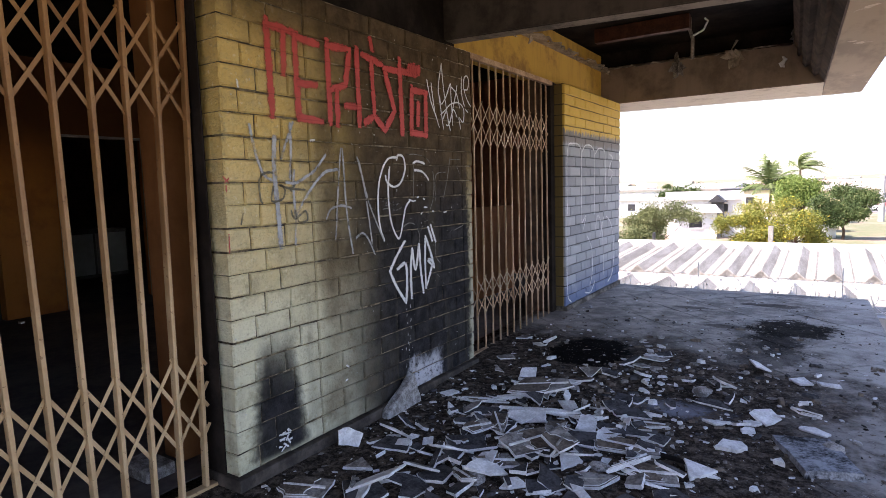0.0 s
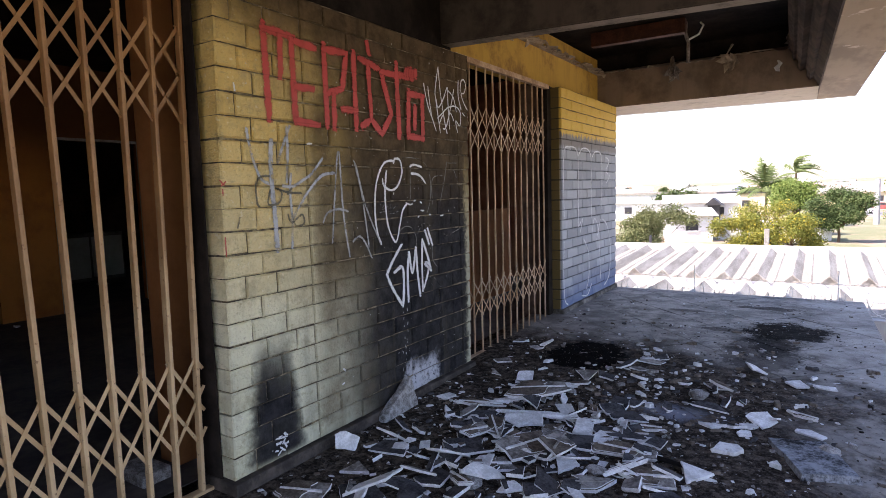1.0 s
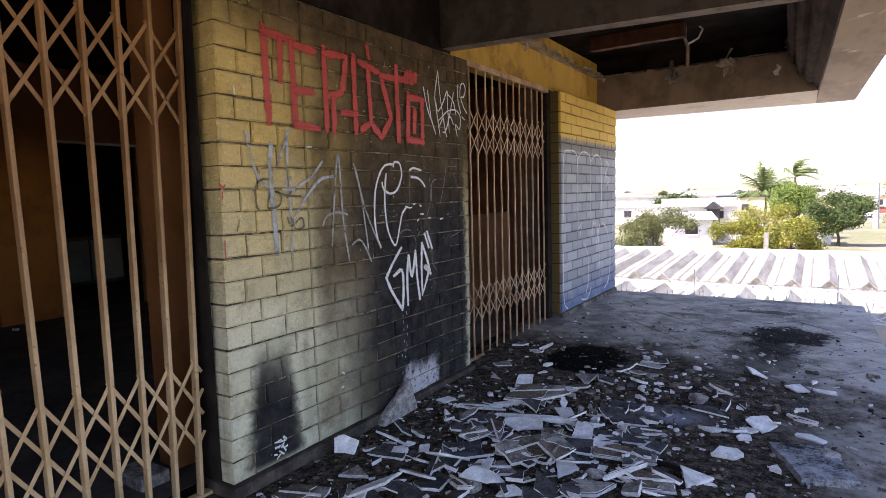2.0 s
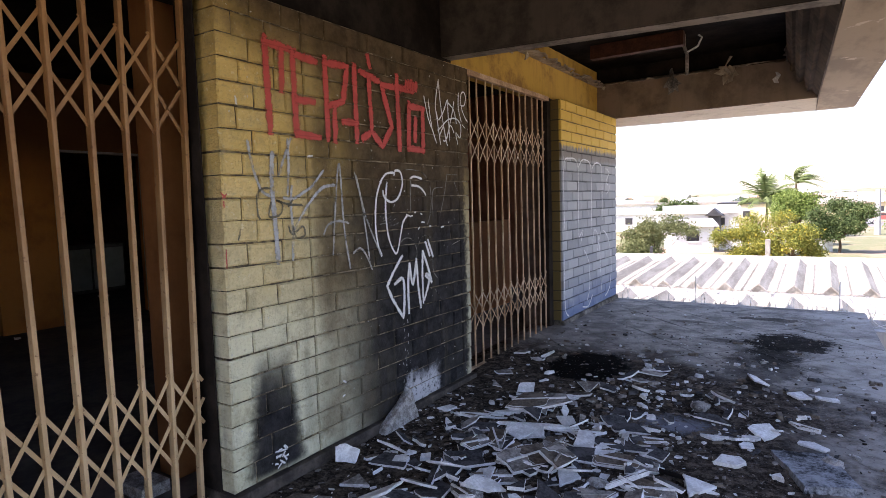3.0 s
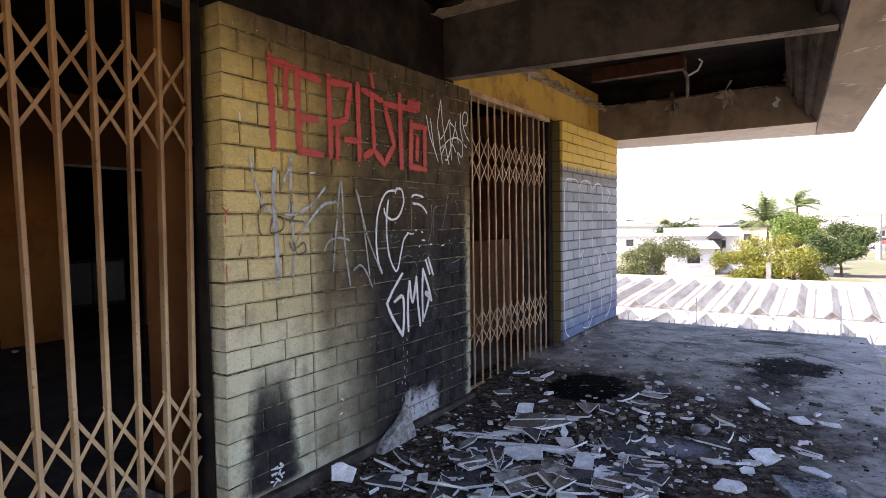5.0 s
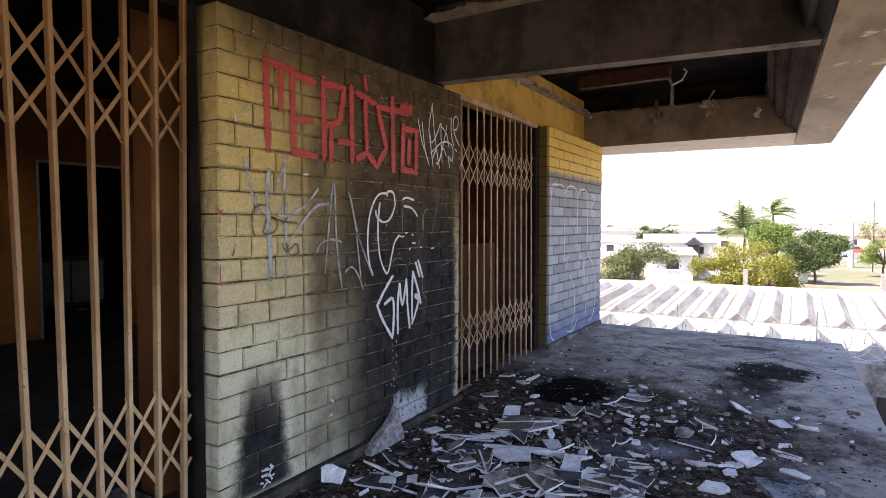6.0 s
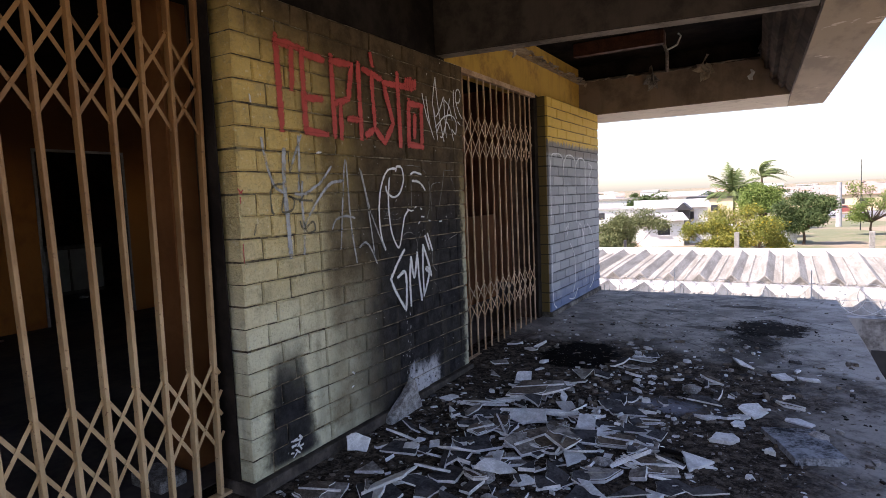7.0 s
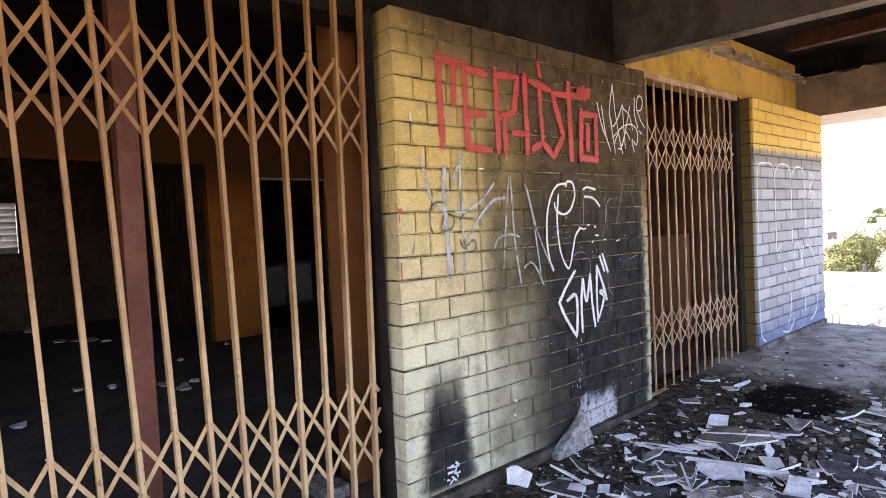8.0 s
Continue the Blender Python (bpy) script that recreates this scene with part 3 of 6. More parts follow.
wall("wall_room_south", (-12.2, -0.22, -2.2, -2.0, -0.06, 2.86), "roomdark", "dark end wall of the burnt room")

bm = bmesh.new()
for y in (3.50, 4.55):
    box(bm, -5.43, -5.385, y, y + 0.03, -0.06, 2.02)
box(bm, -5.43, -5.385, 3.53, 4.55, 1.99, 2.02)
tagged(part("door_frame", bm, "frame"), "grey painted door frame in the orange wall", "door frame", "", "structure")

win = thing("window_1", "louvred window in the far room wall", "window", kind="structure")
for k in range(8):
    b = bmesh.new()
    box(b, -9.60, -9.46, 0.36, 1.28, -0.006, 0.006)
    s = part("slat", b, "whitewall", win)
    s.matrix_local = Matrix.Translation((0, 0, 1.21 + k * 0.102)) @ pose(-9.53, 0, 0, 0, -48, 0) @ pose(9.53, 0, 0)

# pier beside the gate and the steel post inside
boxed("wall_pier", (-0.66, -0.50, 1.825, 1.985, -0.064, 2.86), "pier", None, "orange-painted pier just inside the gate", 0.006, "structure", "pier")
post = thing("steel_post", "dull red steel post standing inside the gate", "post", at=(-0.60, 0.888, -0.065))
b = bmesh.new()
box(b, -0.045, 0.045, -0.043, 0.043, 0.012, 2.92, 0.008)
part("shaft", b, "redpost", post)
b = bmesh.new()
box(b, -0.10, 0.10, -0.10, 0.10, 0.0, 0.012)
part("base_plate", b, "redpost", post)
boxed("room_counter", (-1.35, -1.25, 3.9, 7.0, -0.064, 1.02), "pier", None, "smoked orange counter front inside the room", 0.01, category="counter")

block = boxed("concrete_block", (-0.66, -0.43, 1.60, 1.74, -0.065, -0.005), "stone", None, "pale concrete block lying inside the gate", 0.008, category="block")
cupboard = thing("cupboard", "dusty pale low cupboard in the back room", "cupboard", at=(-8.3, 5.15, -0.06))
b = bmesh.new()
box(b, -0.25, 0.23, -0.55, 0.55, 0.0, 0.80, 0.01)
part("body", b, "frame", cupboard)
for side in (-1, 1):
    b = bmesh.new()
    box(b, 0.232, 0.25, 0.27 * side - 0.25, 0.27 * side + 0.25, 0.06, 0.74, 0.004)
    part("door", b, "whitewall", cupboard)
r = random.Random(88)
for x, y, size in ((-7.2, 1.75, 0.50), (-7.5, 1.5, 0.30), (-6.9, 1.95, 0.25), (-4.07, 1.17, 0.14), (-3.9, 1.41, 0.16), (-3.6, 1.75, 0.20), (-3.3, 1.85, 0.22), (-3.5, 2.0, 0.16), (-3.45, 1.9, 0.12), (-9.1, 1.35, 0.4), (-3.2, 0.66, 0.18), (-7.5, 5.0, 0.3), (-2.6, 1.3, 0.10), (-5.1, 2.9, 0.10), (-4.6, 2.2, 0.12)):
    b = bmesh.new()
    pts = [(math.cos(k) * size * r.uniform(0.25, 0.55), math.sin(k) * size * r.uniform(0.15, 0.4)) for k in (0.3, 1.2, 2.2, 3.3, 4.1, 5.3)]
    low = [b.verts.new((u, v, 0.0)) for u, v in pts]
    high = [b.verts.new((u, v, 0.006 + r.uniform(0, 0.02))) for u, v in pts]
    b.faces.new(list(reversed(low)))
    b.faces.new(high)
    for k in range(6):
        b.faces.new((low[k], low[(k + 1) % 6], high[(k + 1) % 6], high[k]))
    o = part("paper_scrap", b, "plaster")
    o.location = (x, y, -0.064)
    tagged(o, "torn pale scrap lying on the ash-covered floor", "debris", "scraps on the room floor")


# ---- folding gates ----
def folding_gate(name, label, bars, x, zs_top, zs_low, z0, z1, mat, width, d, strip=0.0075, sway=None, tail=0.0, sag=0.0):
    g = thing(name, label, "gate", at=(x, bars[0], z0))
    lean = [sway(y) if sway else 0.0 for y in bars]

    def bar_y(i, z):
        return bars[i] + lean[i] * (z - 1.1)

    # one channel-shaped bar
    b = bmesh.new()
    w, t = width, 0.003
    prof = [(0, -w / 2), (d - 0.002, -w / 2), (d, -w / 2 + 0.002), (d, w / 2 - 0.002), (d - 0.002, w / 2), (0, w / 2), (0, w / 2 - t), (d - t, w / 2 - t), (d - t, -w / 2 + t), (0, -w / 2 + t)]
    ends = [[b.verts.new((u, v, zz)) for u, v in prof] for zz in (0, z1 - z0 - 0.05)]
    for k in range(len(prof)):
        q = (k + 1) % len(prof)
        b.faces.new((ends[0][k], ends[0][q], ends[1][q], ends[1][k]))
    b.faces.new(list(reversed(ends[0])))
    b.faces.new(ends[1])
    me = mesh_of("bar", b, mat)
    for i, y in enumerate(bars):
        o = new("bar", me)
        o.parent = g
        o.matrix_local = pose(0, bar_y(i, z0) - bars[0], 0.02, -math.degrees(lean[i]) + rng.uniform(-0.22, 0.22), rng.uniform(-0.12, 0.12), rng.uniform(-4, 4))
    # flat lattice strips, riveted to the bars, each crossing two fields
    for zs in (zs_top, zs_low):
        for i in range(len(bars) - 1):
            j = min(i + 2, len(bars) - 1)
            for flip in (0, 1):
                za, zb = (zs[0], zs[2]) if not flip else (zs[2], zs[0])
                if j - i == 1:
                    zb = zs[1]
                if zs is zs_top:   # the upper lattice sags towards the lock
                    za, zb = za + sag * (bars[-1] - bars[i]), zb + sag * (bars[-1] - bars[j])
                dy, dz = bar_y(j, zb) - bar_y(i, za), zb - za
                length = math.hypot(dy, dz)
                b = bmesh.new()
                box(b, -0.0015, 0.0015, -0.012, length + 0.012, -strip, strip)
                for p in (0, length / 2, length):
                    bmesh.ops.create_cone(b, cap_ends=True, segments=8, radius1=0.006, radius2=0.004, depth=0.008,
                                          matrix=pose(0.003, p, 0, 0, 90, 0))
                o = part("lattice_strip", b, mat, g)
                o.matrix_local = Matrix.Translation((0.006 + 0.0075 * flip, bar_y(i, za) - bars[0], za - z0)) @ pose(0, 0, 0, math.degrees(math.atan2(dz, dy)), 0, 0)
    # half strips past the last bar, running into the jamb
    for zs in (zs_top, zs_low) if tail else ():
        slope = (zs[0] - zs[1]) / (bars[1] - bars[0])
        for za, up in ((zs[0], -1), (zs[1], 1), (zs[1], -1), (zs[2], 1)):
            b = bmesh.new()
            box(b, -0.0015, 0.0015, -0.012, math.hypot(tail, tail * slope), -strip, strip)
            o = part("lattice_strip", b, mat, g)
            o.matrix_local = Matrix.Translation((0.006 + 0.0075 * (up > 0), bar_y(len(bars) - 1, za) - bars[0], za - z0)) @ pose(0, 0, 0, math.degrees(math.atan2(up * slope, 1)), 0, 0)
    for nm, za, zb in (("bottom_track", 0.0, 0.018), ("top_rail", z1 - z0 - 0.04, z1 - z0)):
        b = bmesh.new()
        box(b, -0.012, 0.032, -0.1, bars[-1] - bars[0] + 0.09, za, zb, 0.002)
        part(nm, b, mat, g)
    return g


def bar_lean(y):
    """Lean of a bar at y: one way at the lock, the other way along the middle."""
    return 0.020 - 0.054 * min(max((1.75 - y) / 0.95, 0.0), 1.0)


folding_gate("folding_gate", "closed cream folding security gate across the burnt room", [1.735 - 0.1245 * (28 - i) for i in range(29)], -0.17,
             (1.965, 1.77, 1.575), (0.555, 0.365, 0.175), -0.064, 2.40, "gate1", 0.0165, 0.032, sway=bar_lean, tail=0.038, sag=0.022)
folding_gate("folding_gate", "closed dull brown folding security gate between brick piers", [3.975 + 0.127 * i for i in range(13)], -0.120,
             (1.90, 1.735, 1.57), (0.55, 0.41, 0.27), -0.044, 2.24, "gate2", 0.0115, 0.012, 0.0045)

# thin black plate added over the reveal so that it reads dark
boxed("gate_jamb", (-0.213, -0.086, 1.769, 1.777, -0.062, 2.2), "black", None, "black jamb plate over the brick reveal beside the gate", 0.002, "structure", "jamb")
boxed("gate_jamb", (-0.21, -0.105, 5.58, 5.668, -0.03, 2.24), "black", None, "blackened steel jamb beside the far gate", 0.004, "structure", "jamb")
boxed("gate_jamb", (-0.21, -0.10, 3.905, 3.935, -0.05, 2.24), "black", None, "blackened steel jamb beside the far gate", 0.004, "structure", "jamb")

# ---- torn ceiling ----
def torn_board(name, label, side, length, depth, z, origin, turn, thick=0.012, teeth=0.10, mats="board", seed=1):
    """A ceiling board with one straight side and one torn side."""
    r = random.Random(seed)
    b = bmesh.new()
    n = int(length / 0.05)
    lo, hi = [], []
    reach = depth
    for i in range(n + 1):
        reach += r.uniform(-teeth, teeth) * 0.6
        reach = min(max(reach, depth * 0.45), depth * 1.6)
        u = i * length / n
        sag = -0.03 * reach / depth * r.uniform(0.2, 1.0)
        a0 = b.verts.new((u, 0, 0))
        a1 = b.verts.new((u + r.uniform(-0.015, 0.015), reach, sag))
        lo.append((a0, a1))
        hi.append((b.verts.new((u, 0, thick)), b.verts.new((a1.co.x, reach + r.uniform(-0.02, 0.004), sag + thick))))
    for (a, c), (d, e), (f, g), (h, k) in zip(lo, lo[1:], hi, hi[1:]):
        b.faces.new((a, c, e, d))
        b.faces.new((f, h, k, g))
        b.faces.new((c, g, k, e))
        b.faces.new((a, d, h, f))
    o = part(name, b, mats)
    o.matrix_world = pose(*origin, 0, 0, turn)
    return tagged(o, label, "ceiling board")


torn_board("torn_ceiling_board", "torn ceiling board left along the ochre wall", 0, 3.36, 0.12, 0, (-0.216, 7.44, 2.612), -90, 0.010, 0.13, "board", 3)
torn_board("torn_ceiling_board", "torn smoked ceiling board left along the end beam", 0, 2.1, 0.06, 0, (1.82, 7.448, 2.640), 180, 0.012, 0.06, "board", 5)
torn_board("torn_ceiling_board", "torn pale ceiling board left along the cross beam", 0, 2.35, 0.30, 0, (1.6, 3.886, 2.74), 180, 0.014, 0.09, "board", 8)
boxed("roof_purlin", (0.05, 0.98, 6.40, 6.50, 2.72, 2.86), "rust", None, "rust-brown steel purlin under the roof", 0.006, category="purlin")


def shred(x, y, z, size, label, mat="board", seed=0):
    """A crumpled strip of ceiling board hanging by its paper."""
    r = random.Random(seed)
    b = bmesh.new()
    pts = []
    for i in range(4):
        f = i / 3
        pts.append((Vector((r.uniform(-0.03, 0.03), r.uniform(-0.03, 0.03), -size * f)), size * (0.16 + 0.5 * math.sin(f * 2.6) * r.uniform(0.5, 1.1))))
    turn = r.uniform(0, 3)
    prev = None
    for c, w in pts:
        d = Vector((math.cos(turn), math.sin(turn), r.uniform(-0.2, 0.3))) * w * 0.5
        n = Vector((-math.sin(turn), math.cos(turn), 0)) * 0.006
        turn += r.uniform(-0.8, 0.8)
        ring = [b.verts.new(c + d + n), b.verts.new(c - d + n), b.verts.new(c - d - n), b.verts.new(c + d - n)]
        if prev:
            for k in range(4):
                b.faces.new((prev[k], prev[(k + 1) % 4], ring[(k + 1) % 4], ring[k]))
        else:
            b.faces.new(ring)
        prev = ring
    b.faces.new(list(reversed(prev)))
    o = part("hanging_board_scrap", b, mat)
    o.location = (x, y, z)
    # crumpled petals of paper and plaster where the strip has folded up
    for k in range(6 if size > 0.15 else 0):
        a = k * 1.05 + r.uniform(-0.3, 0.3)
        out = Vector((math.cos(a), r.uniform(-0.35, 0.1), math.sin(a) * 0.9))
        side = out.cross(Vector((r.uniform(-0.3, 0.3), 1, r.uniform(-0.3, 0.3)))).normalized() * size * r.uniform(0.10, 0.17)
        base = Vector((0, 0, -size * 0.62))
        mid = base + out * size * r.uniform(0.16, 0.26) + Vector((0, -0.02, 0))
        tip = base + out * size * r.uniform(0.32, 0.50) + Vector((0, r.uniform(-0.05, 0.0), -0.02))
        back = Vector((0, 0.005, 0))
        b = bmesh.new()
        q = [base, mid + side, tip, mid - side]
        f = [b.verts.new(p) for p in q]
        g = [b.verts.new(p + back) for p in q]
        b.faces.new((f[0], f[1], f[3]))
        b.faces.new((f[1], f[2], f[3]))
        b.faces.new((g[3], g[1], g[0]))
        b.faces.new((g[3], g[2], g[1]))
        for m in range(4):
            b.faces.new((f[m], g[m], g[(m + 1) % 4], f[(m + 1) % 4]))
        part("flap", b, mat, o)
    return tagged(o, label, "debris", "hanging ceiling scraps")


r = random.Random(19)
for k in range(16):
    y = 4.25 + k * 0.20 + r.uniform(-0.08, 0.08)
    shred(-0.10 + r.uniform(-0.05, 0.06), y, 2.612 - r.uniform(0, 0.01), r.uniform(0.035, 0.08), "small torn flap of ceiling board over the ochre wall", r.choice(("board", "board", "greyboard")), 60 + k)
shred(0.69, 7.36, 2.70, 0.27, "sooty scrap of ceiling board hanging at the end beam", "greyboard", 1)
shred(1.26, 7.34, 2.74, 0.28, "crumpled pale scrap of ceiling board hanging at the end beam", "board", 2)
shred(1.73, 7.42, 2.52, 0.11, "small pale scrap stuck to the end beam", "plaster", 3)
shred(1.84, 7.36, 2.78, 0.17, "sooty scrap of ceiling board hanging by the edge beam", "greyboard", 4)
hang = thing("conduit_drop", "bent metal conduit with a torn bracket hanging from the roof", "conduit", at=(0.95, 6.62, 2.80))
b = bmesh.new()
tube(b, [(0, 0, 0.1), (0.0, -0.02, -0.05), (0.03, -0.03, -0.14), (0.03, -0.03, -0.34)], 0.017, 8)
part("pipe", b, "greyboard", hang)
b = bmesh.new()
tube(b, [(0.03, -0.03, -0.12), (0.13, -0.04, -0.08), (0.17, -0.04, 0.0), (0.14, -0.04, 0.03)], 0.010, 6)
part("bracket", b, "plaster", hang)


# ---- rubble ----
GROUP = "fallen ceiling rubble"


def shard(x, y, length, width, turn, thick=0.016, face="slate", edge="plaster", tip=0.0, lean=0.0, lift=0.0, corners=0, seed=None, label="", name="broken_board"):
    """A broken piece of board or tile: an uneven polygon with thickness and chipped edges."""
    r = random.Random(seed if seed is not None else int(x * 1000 + y * 7919))
    thick *= 0.82
    b = bmesh.new()
    outline = []
    corners = corners or r.choice((3, 4, 4, 5))
    start = r.uniform(0, 6.3)
    for k in range(corners):
        a = start + k * math.tau / corners + r.uniform(-0.38, 0.38)
        q = r.uniform(0.8, 1.15) / max(abs(math.cos(a)), abs(math.sin(a)))
        q = min(q, 1.3)
        outline.append((math.cos(a) * q * length / 2, math.sin(a) * q * width / 2))
    rim = []
    for (x0, y0), (x1, y1) in zip(outline, outline[1:] + outline[:1]):
        rim.append((x0, y0))
        bow = r.choice((0.0, 0.0, 0.05, -0.07))
        for f in (0.25, 0.5, 0.75):
            k = 1 + bow * 4 * f * (1 - f) + r.uniform(-0.045, 0.045)
            rim.append(((x0 + (x1 - x0) * f) * k, (y0 + (y1 - y0) * f) * k))
    top = [b.verts.new((u, v, thick / 2)) for u, v in rim]
    mid = [b.verts.new((u * (1 + r.uniform(0.0, 0.06)), v * (1 + r.uniform(0.0, 0.06)), r.uniform(-0.2, 0.2) * thick)) for u, v in rim]
    bot = [b.verts.new((u * r.uniform(0.9, 1.03), v * r.uniform(0.9, 1.03), -thick / 2)) for u, v in rim]
    b.faces.new(top)
    b.faces.new(list(reversed(bot))).material_index = 1
    n = len(rim)
    for k in range(n):
        j = (k + 1) % n
        b.faces.new((top[k], mid[k], mid[j], top[j])).material_index = 1
        b.faces.new((mid[k], bot[k], bot[j], mid[j])).material_index = 1
    bmesh.ops.recalc_face_normals(b, faces=b.faces)
    m = pose(0, 0, 0, tip, lean, turn)
    low_z = min((m @ v.co).z for v in b.verts)
    o = part(name, b, [face, edge])
    o.matrix_world = Matrix.Translation((x, y, floor_z(y) - low_z - 0.003 + lift)) @ m
    # a torn facing still clinging to the larger boards, and a batten line across it
    if length >= 0.2 and face in ("greyboard", "dirtyboard"):
        b = bmesh.new()
        cut, shift = r.uniform(0.05, 0.35), r.choice((-1, 1))
        ring = [(u * 0.93, v * 0.9) if u * shift > -cut * length * 0.5 else (-cut * length * 0.5 * shift + r.uniform(-0.018, 0.018), v * 0.9) for u, v in rim]
        up = [b.verts.new((u, v, thick / 2 + 0.005)) for u, v in ring]
        dn = [b.verts.new((u, v, thick / 2 - 0.001)) for u, v in ring]
        b.faces.new(up)
        for k in range(n):
            j = (k + 1) % n
            b.faces.new((dn[k], dn[j], up[j], up[k])).material_index = 1
        bmesh.ops.recalc_face_normals(b, faces=b.faces)
        part("torn_facing", b, ["dirtyboard" if face == "greyboard" else "greyboard", edge], o)
        b = bmesh.new()
        box(b, -length * 0.40, length * 0.40, -0.006, 0.004, thick / 2 - 0.001, thick / 2 + 0.009)
        part("batten", b, "plaster" if face == "greyboard" else "greyboard", o)
    return tagged(o, label or SHARD_LABEL[face], "debris", GROUP)


SHARD_LABEL = {
    "slate": "broken soot-grey ceiling board with white plaster edges",
    "plaster": "broken piece of white ceiling plaster on the floor",
    "dirtyboard": "dusty brown broken board lying in the rubble",
    "greyboard": "ash-grey broken board lying in the rubble",
    "stone": "lump of broken grey cement on the floor",
    "blueslab": "thick broken slab with a chalky blue-grey face",
}



def lump(x, y, size, height, seed):
    """A rough lump of cement."""
    b = bmesh.new()
    bmesh.ops.create_icosphere(b, subdivisions=3, radius=0.5)
    off = Vector((seed * 3.1, seed, 0))
    for v in b.verts:
        k = 1 + 0.35 * noise.noise(v.co * 2.2 + off) + 0.14 * noise.noise(v.co * 7 + off)
        v.co = Vector((v.co.x * size * k, v.co.y * size * 0.8 * k, max(v.co.z * height * k, -height * 0.35)))
    o = part("cement_lump", b, "stone")
    o.location = (x, y, floor_z(y) + height * 0.35 - 0.003)
    return tagged(o, SHARD_LABEL["stone"], "debris", GROUP)


# the pile, from the plinth outwards
shard(0.24, 1.93, 0.25, 0.15, 20, face="greyboard", tip=6)
shard(0.31, 2.47, 0.24, 0.17, 35, tip=5, lean=-4)
shard(0.12, 2.36, 0.13, 0.10, 60, face="plaster", tip=62)
shard(0.32, 2.21, 0.14, 0.11, 15, face="greyboard", tip=10, thick=0.022)
shard(0.52, 2.18, 0.22, 0.06, 52, face="greyboard", tip=8, thick=0.020)
shard(0.70, 2.32, 0.17, 0.16, 70, tip=-6, thick=0.020)
shard(0.50, 2.03, 0.24, 0.18, 25, tip=4)
shard(0.66, 2.15, 0.14, 0.12, 80, tip=7)
shard(0.80, 2.10, 0.18, 0.13, 10, lean=6)
shard(0.64, 2.66, 0.21, 0.17, 40, tip=7, lean=3, thick=0.020)
shard(0.61, 2.82, 0.20, 0.12, 55, face="greyboard", tip=9, lift=0.02)
shard(0.54, 2.90, 0.22, 0.10, 35, face="slate", lean=8)
shard(0.47, 3.06, 0.27, 0.12, 30, tip=5)
shard(0.40, 3.18, 0.22, 0.09, 20, face="greyboard", tip=4, lift=0.015)
shard(0.36, 2.50, 0.08, 0.06, 10, face="plaster", tip=15, thick=0.03)
shard(0.45, 2.59, 0.07, 0.05, 80, face="plaster", tip=10, thick=0.03)
shard(0.86, 2.56, 0.22, 0.14, 30, face="greyboard", tip=6, thick=0.022)
lump(0.84, 2.36, 0.13, 0.05, 1)
shard(0.18, 3.23, 0.12, 0.08, 30, face="plaster", tip=8)
shard(0.47, 3.24, 0.22, 0.07, 15, face="greyboard", tip=6)
shard(0.68, 3.50, 0.42, 0.26, 25, face="greyboard", tip=5, lean=-3, thick=0.020, corners=5, lift=0.03)
shard(0.58, 3.36, 0.26, 0.05, 40, face="plaster", lean=2, thick=0.022)
shard(0.83, 3.18, 0.46, 0.055, 22, face="plaster", thick=0.024, lean=2, corners=4, lift=0.02)
shard(1.02, 3.22, 0.34, 0.08, 12, face="greyboard", thick=0.020, lean=-3)
shard(0.93, 2.78, 0.31, 0.20, 62, face="greyboard", tip=14, thick=0.022, lift=0.01)
shard(0.98, 2.98, 0.28, 0.15, 80, face="dirtyboard", tip=9, lift=0.01)
shard(1.08, 2.84, 0.34, 0.19, 100, face="dirtyboard", tip=12, lean=6, corners=4, thick=0.018, lift=0.04)
shard(1.16, 2.74, 0.10, 0.20, 20, face="plaster", tip=5)
shard(1.29, 2.60, 0.26, 0.12, 30, face="dirtyboard", tip=6, thick=0.022)
shard(1.12, 2.96, 0.20, 0.12, 15, face="slate", tip=12, thick=0.024)
shard(1.26, 3.17, 0.36, 0.11, 8, face="slate", tip=9)
shard(1.36, 2.98, 0.32, 0.12, 0, face="greyboard", tip=16, thick=0.022, corners=5)
shard(1.20, 3.06, 0.16, 0.12, 60, face="plaster", tip=12)
shard(1.48, 3.14, 0.13, 0.09, 50, face="slate", tip=18, thick=0.02)
shard(1.44, 3.05, 0.10, 0.06, 20, face="plaster", tip=10, thick=0.03)
shard(1.24, 3.42, 0.26, 0.14, -5, tip=5)
shard(1.38, 3.32, 0.20, 0.07, 10, face="greyboard", tip=9)
shard(1.52, 2.77, 0.26, 0.13, 20, face="greyboard", tip=12, thick=0.024, corners=5)
shard(1.69, 2.92, 0.18, 0.13, 30, face="plaster", tip=14, thick=0.022)
shard(1.48, 2.67, 0.13, 0.09, 95, face="greyboard", tip=-20, thick=0.026)
shard(1.62, 2.62, 0.17, 0.12, 50, face="slate", tip=5)
shard(1.78, 3.23, 0.13, 0.08, 5, face="plaster", tip=12, thick=0.028, corners=5)
shard(1.68, 3.50, 0.14, 0.06, 5, face="plaster", tip=6, thick=0.02)
shard(1.83, 3.48, 0.08, 0.06, 35, face="plaster", tip=9)
shard(1.90, 3.68, 0.17, 0.12, 60, face="plaster", tip=18, thick=0.016, corners=5)
shard(1.94, 3.72, 0.10, 0.09, 20, face="plaster", tip=-20, thick=0.014)
shard(1.85, 3.58, 0.10, 0.05, 15, face="plaster", tip=6)
lump(1.54, 3.90, 0.11, 0.07, 2)
lump(2.20, 3.42, 0.09, 0.06, 3)
lump(1.30, 2.74, 0.10, 0.05, 4)
lump(0.95, 2.20, 0.08, 0.04, 5)
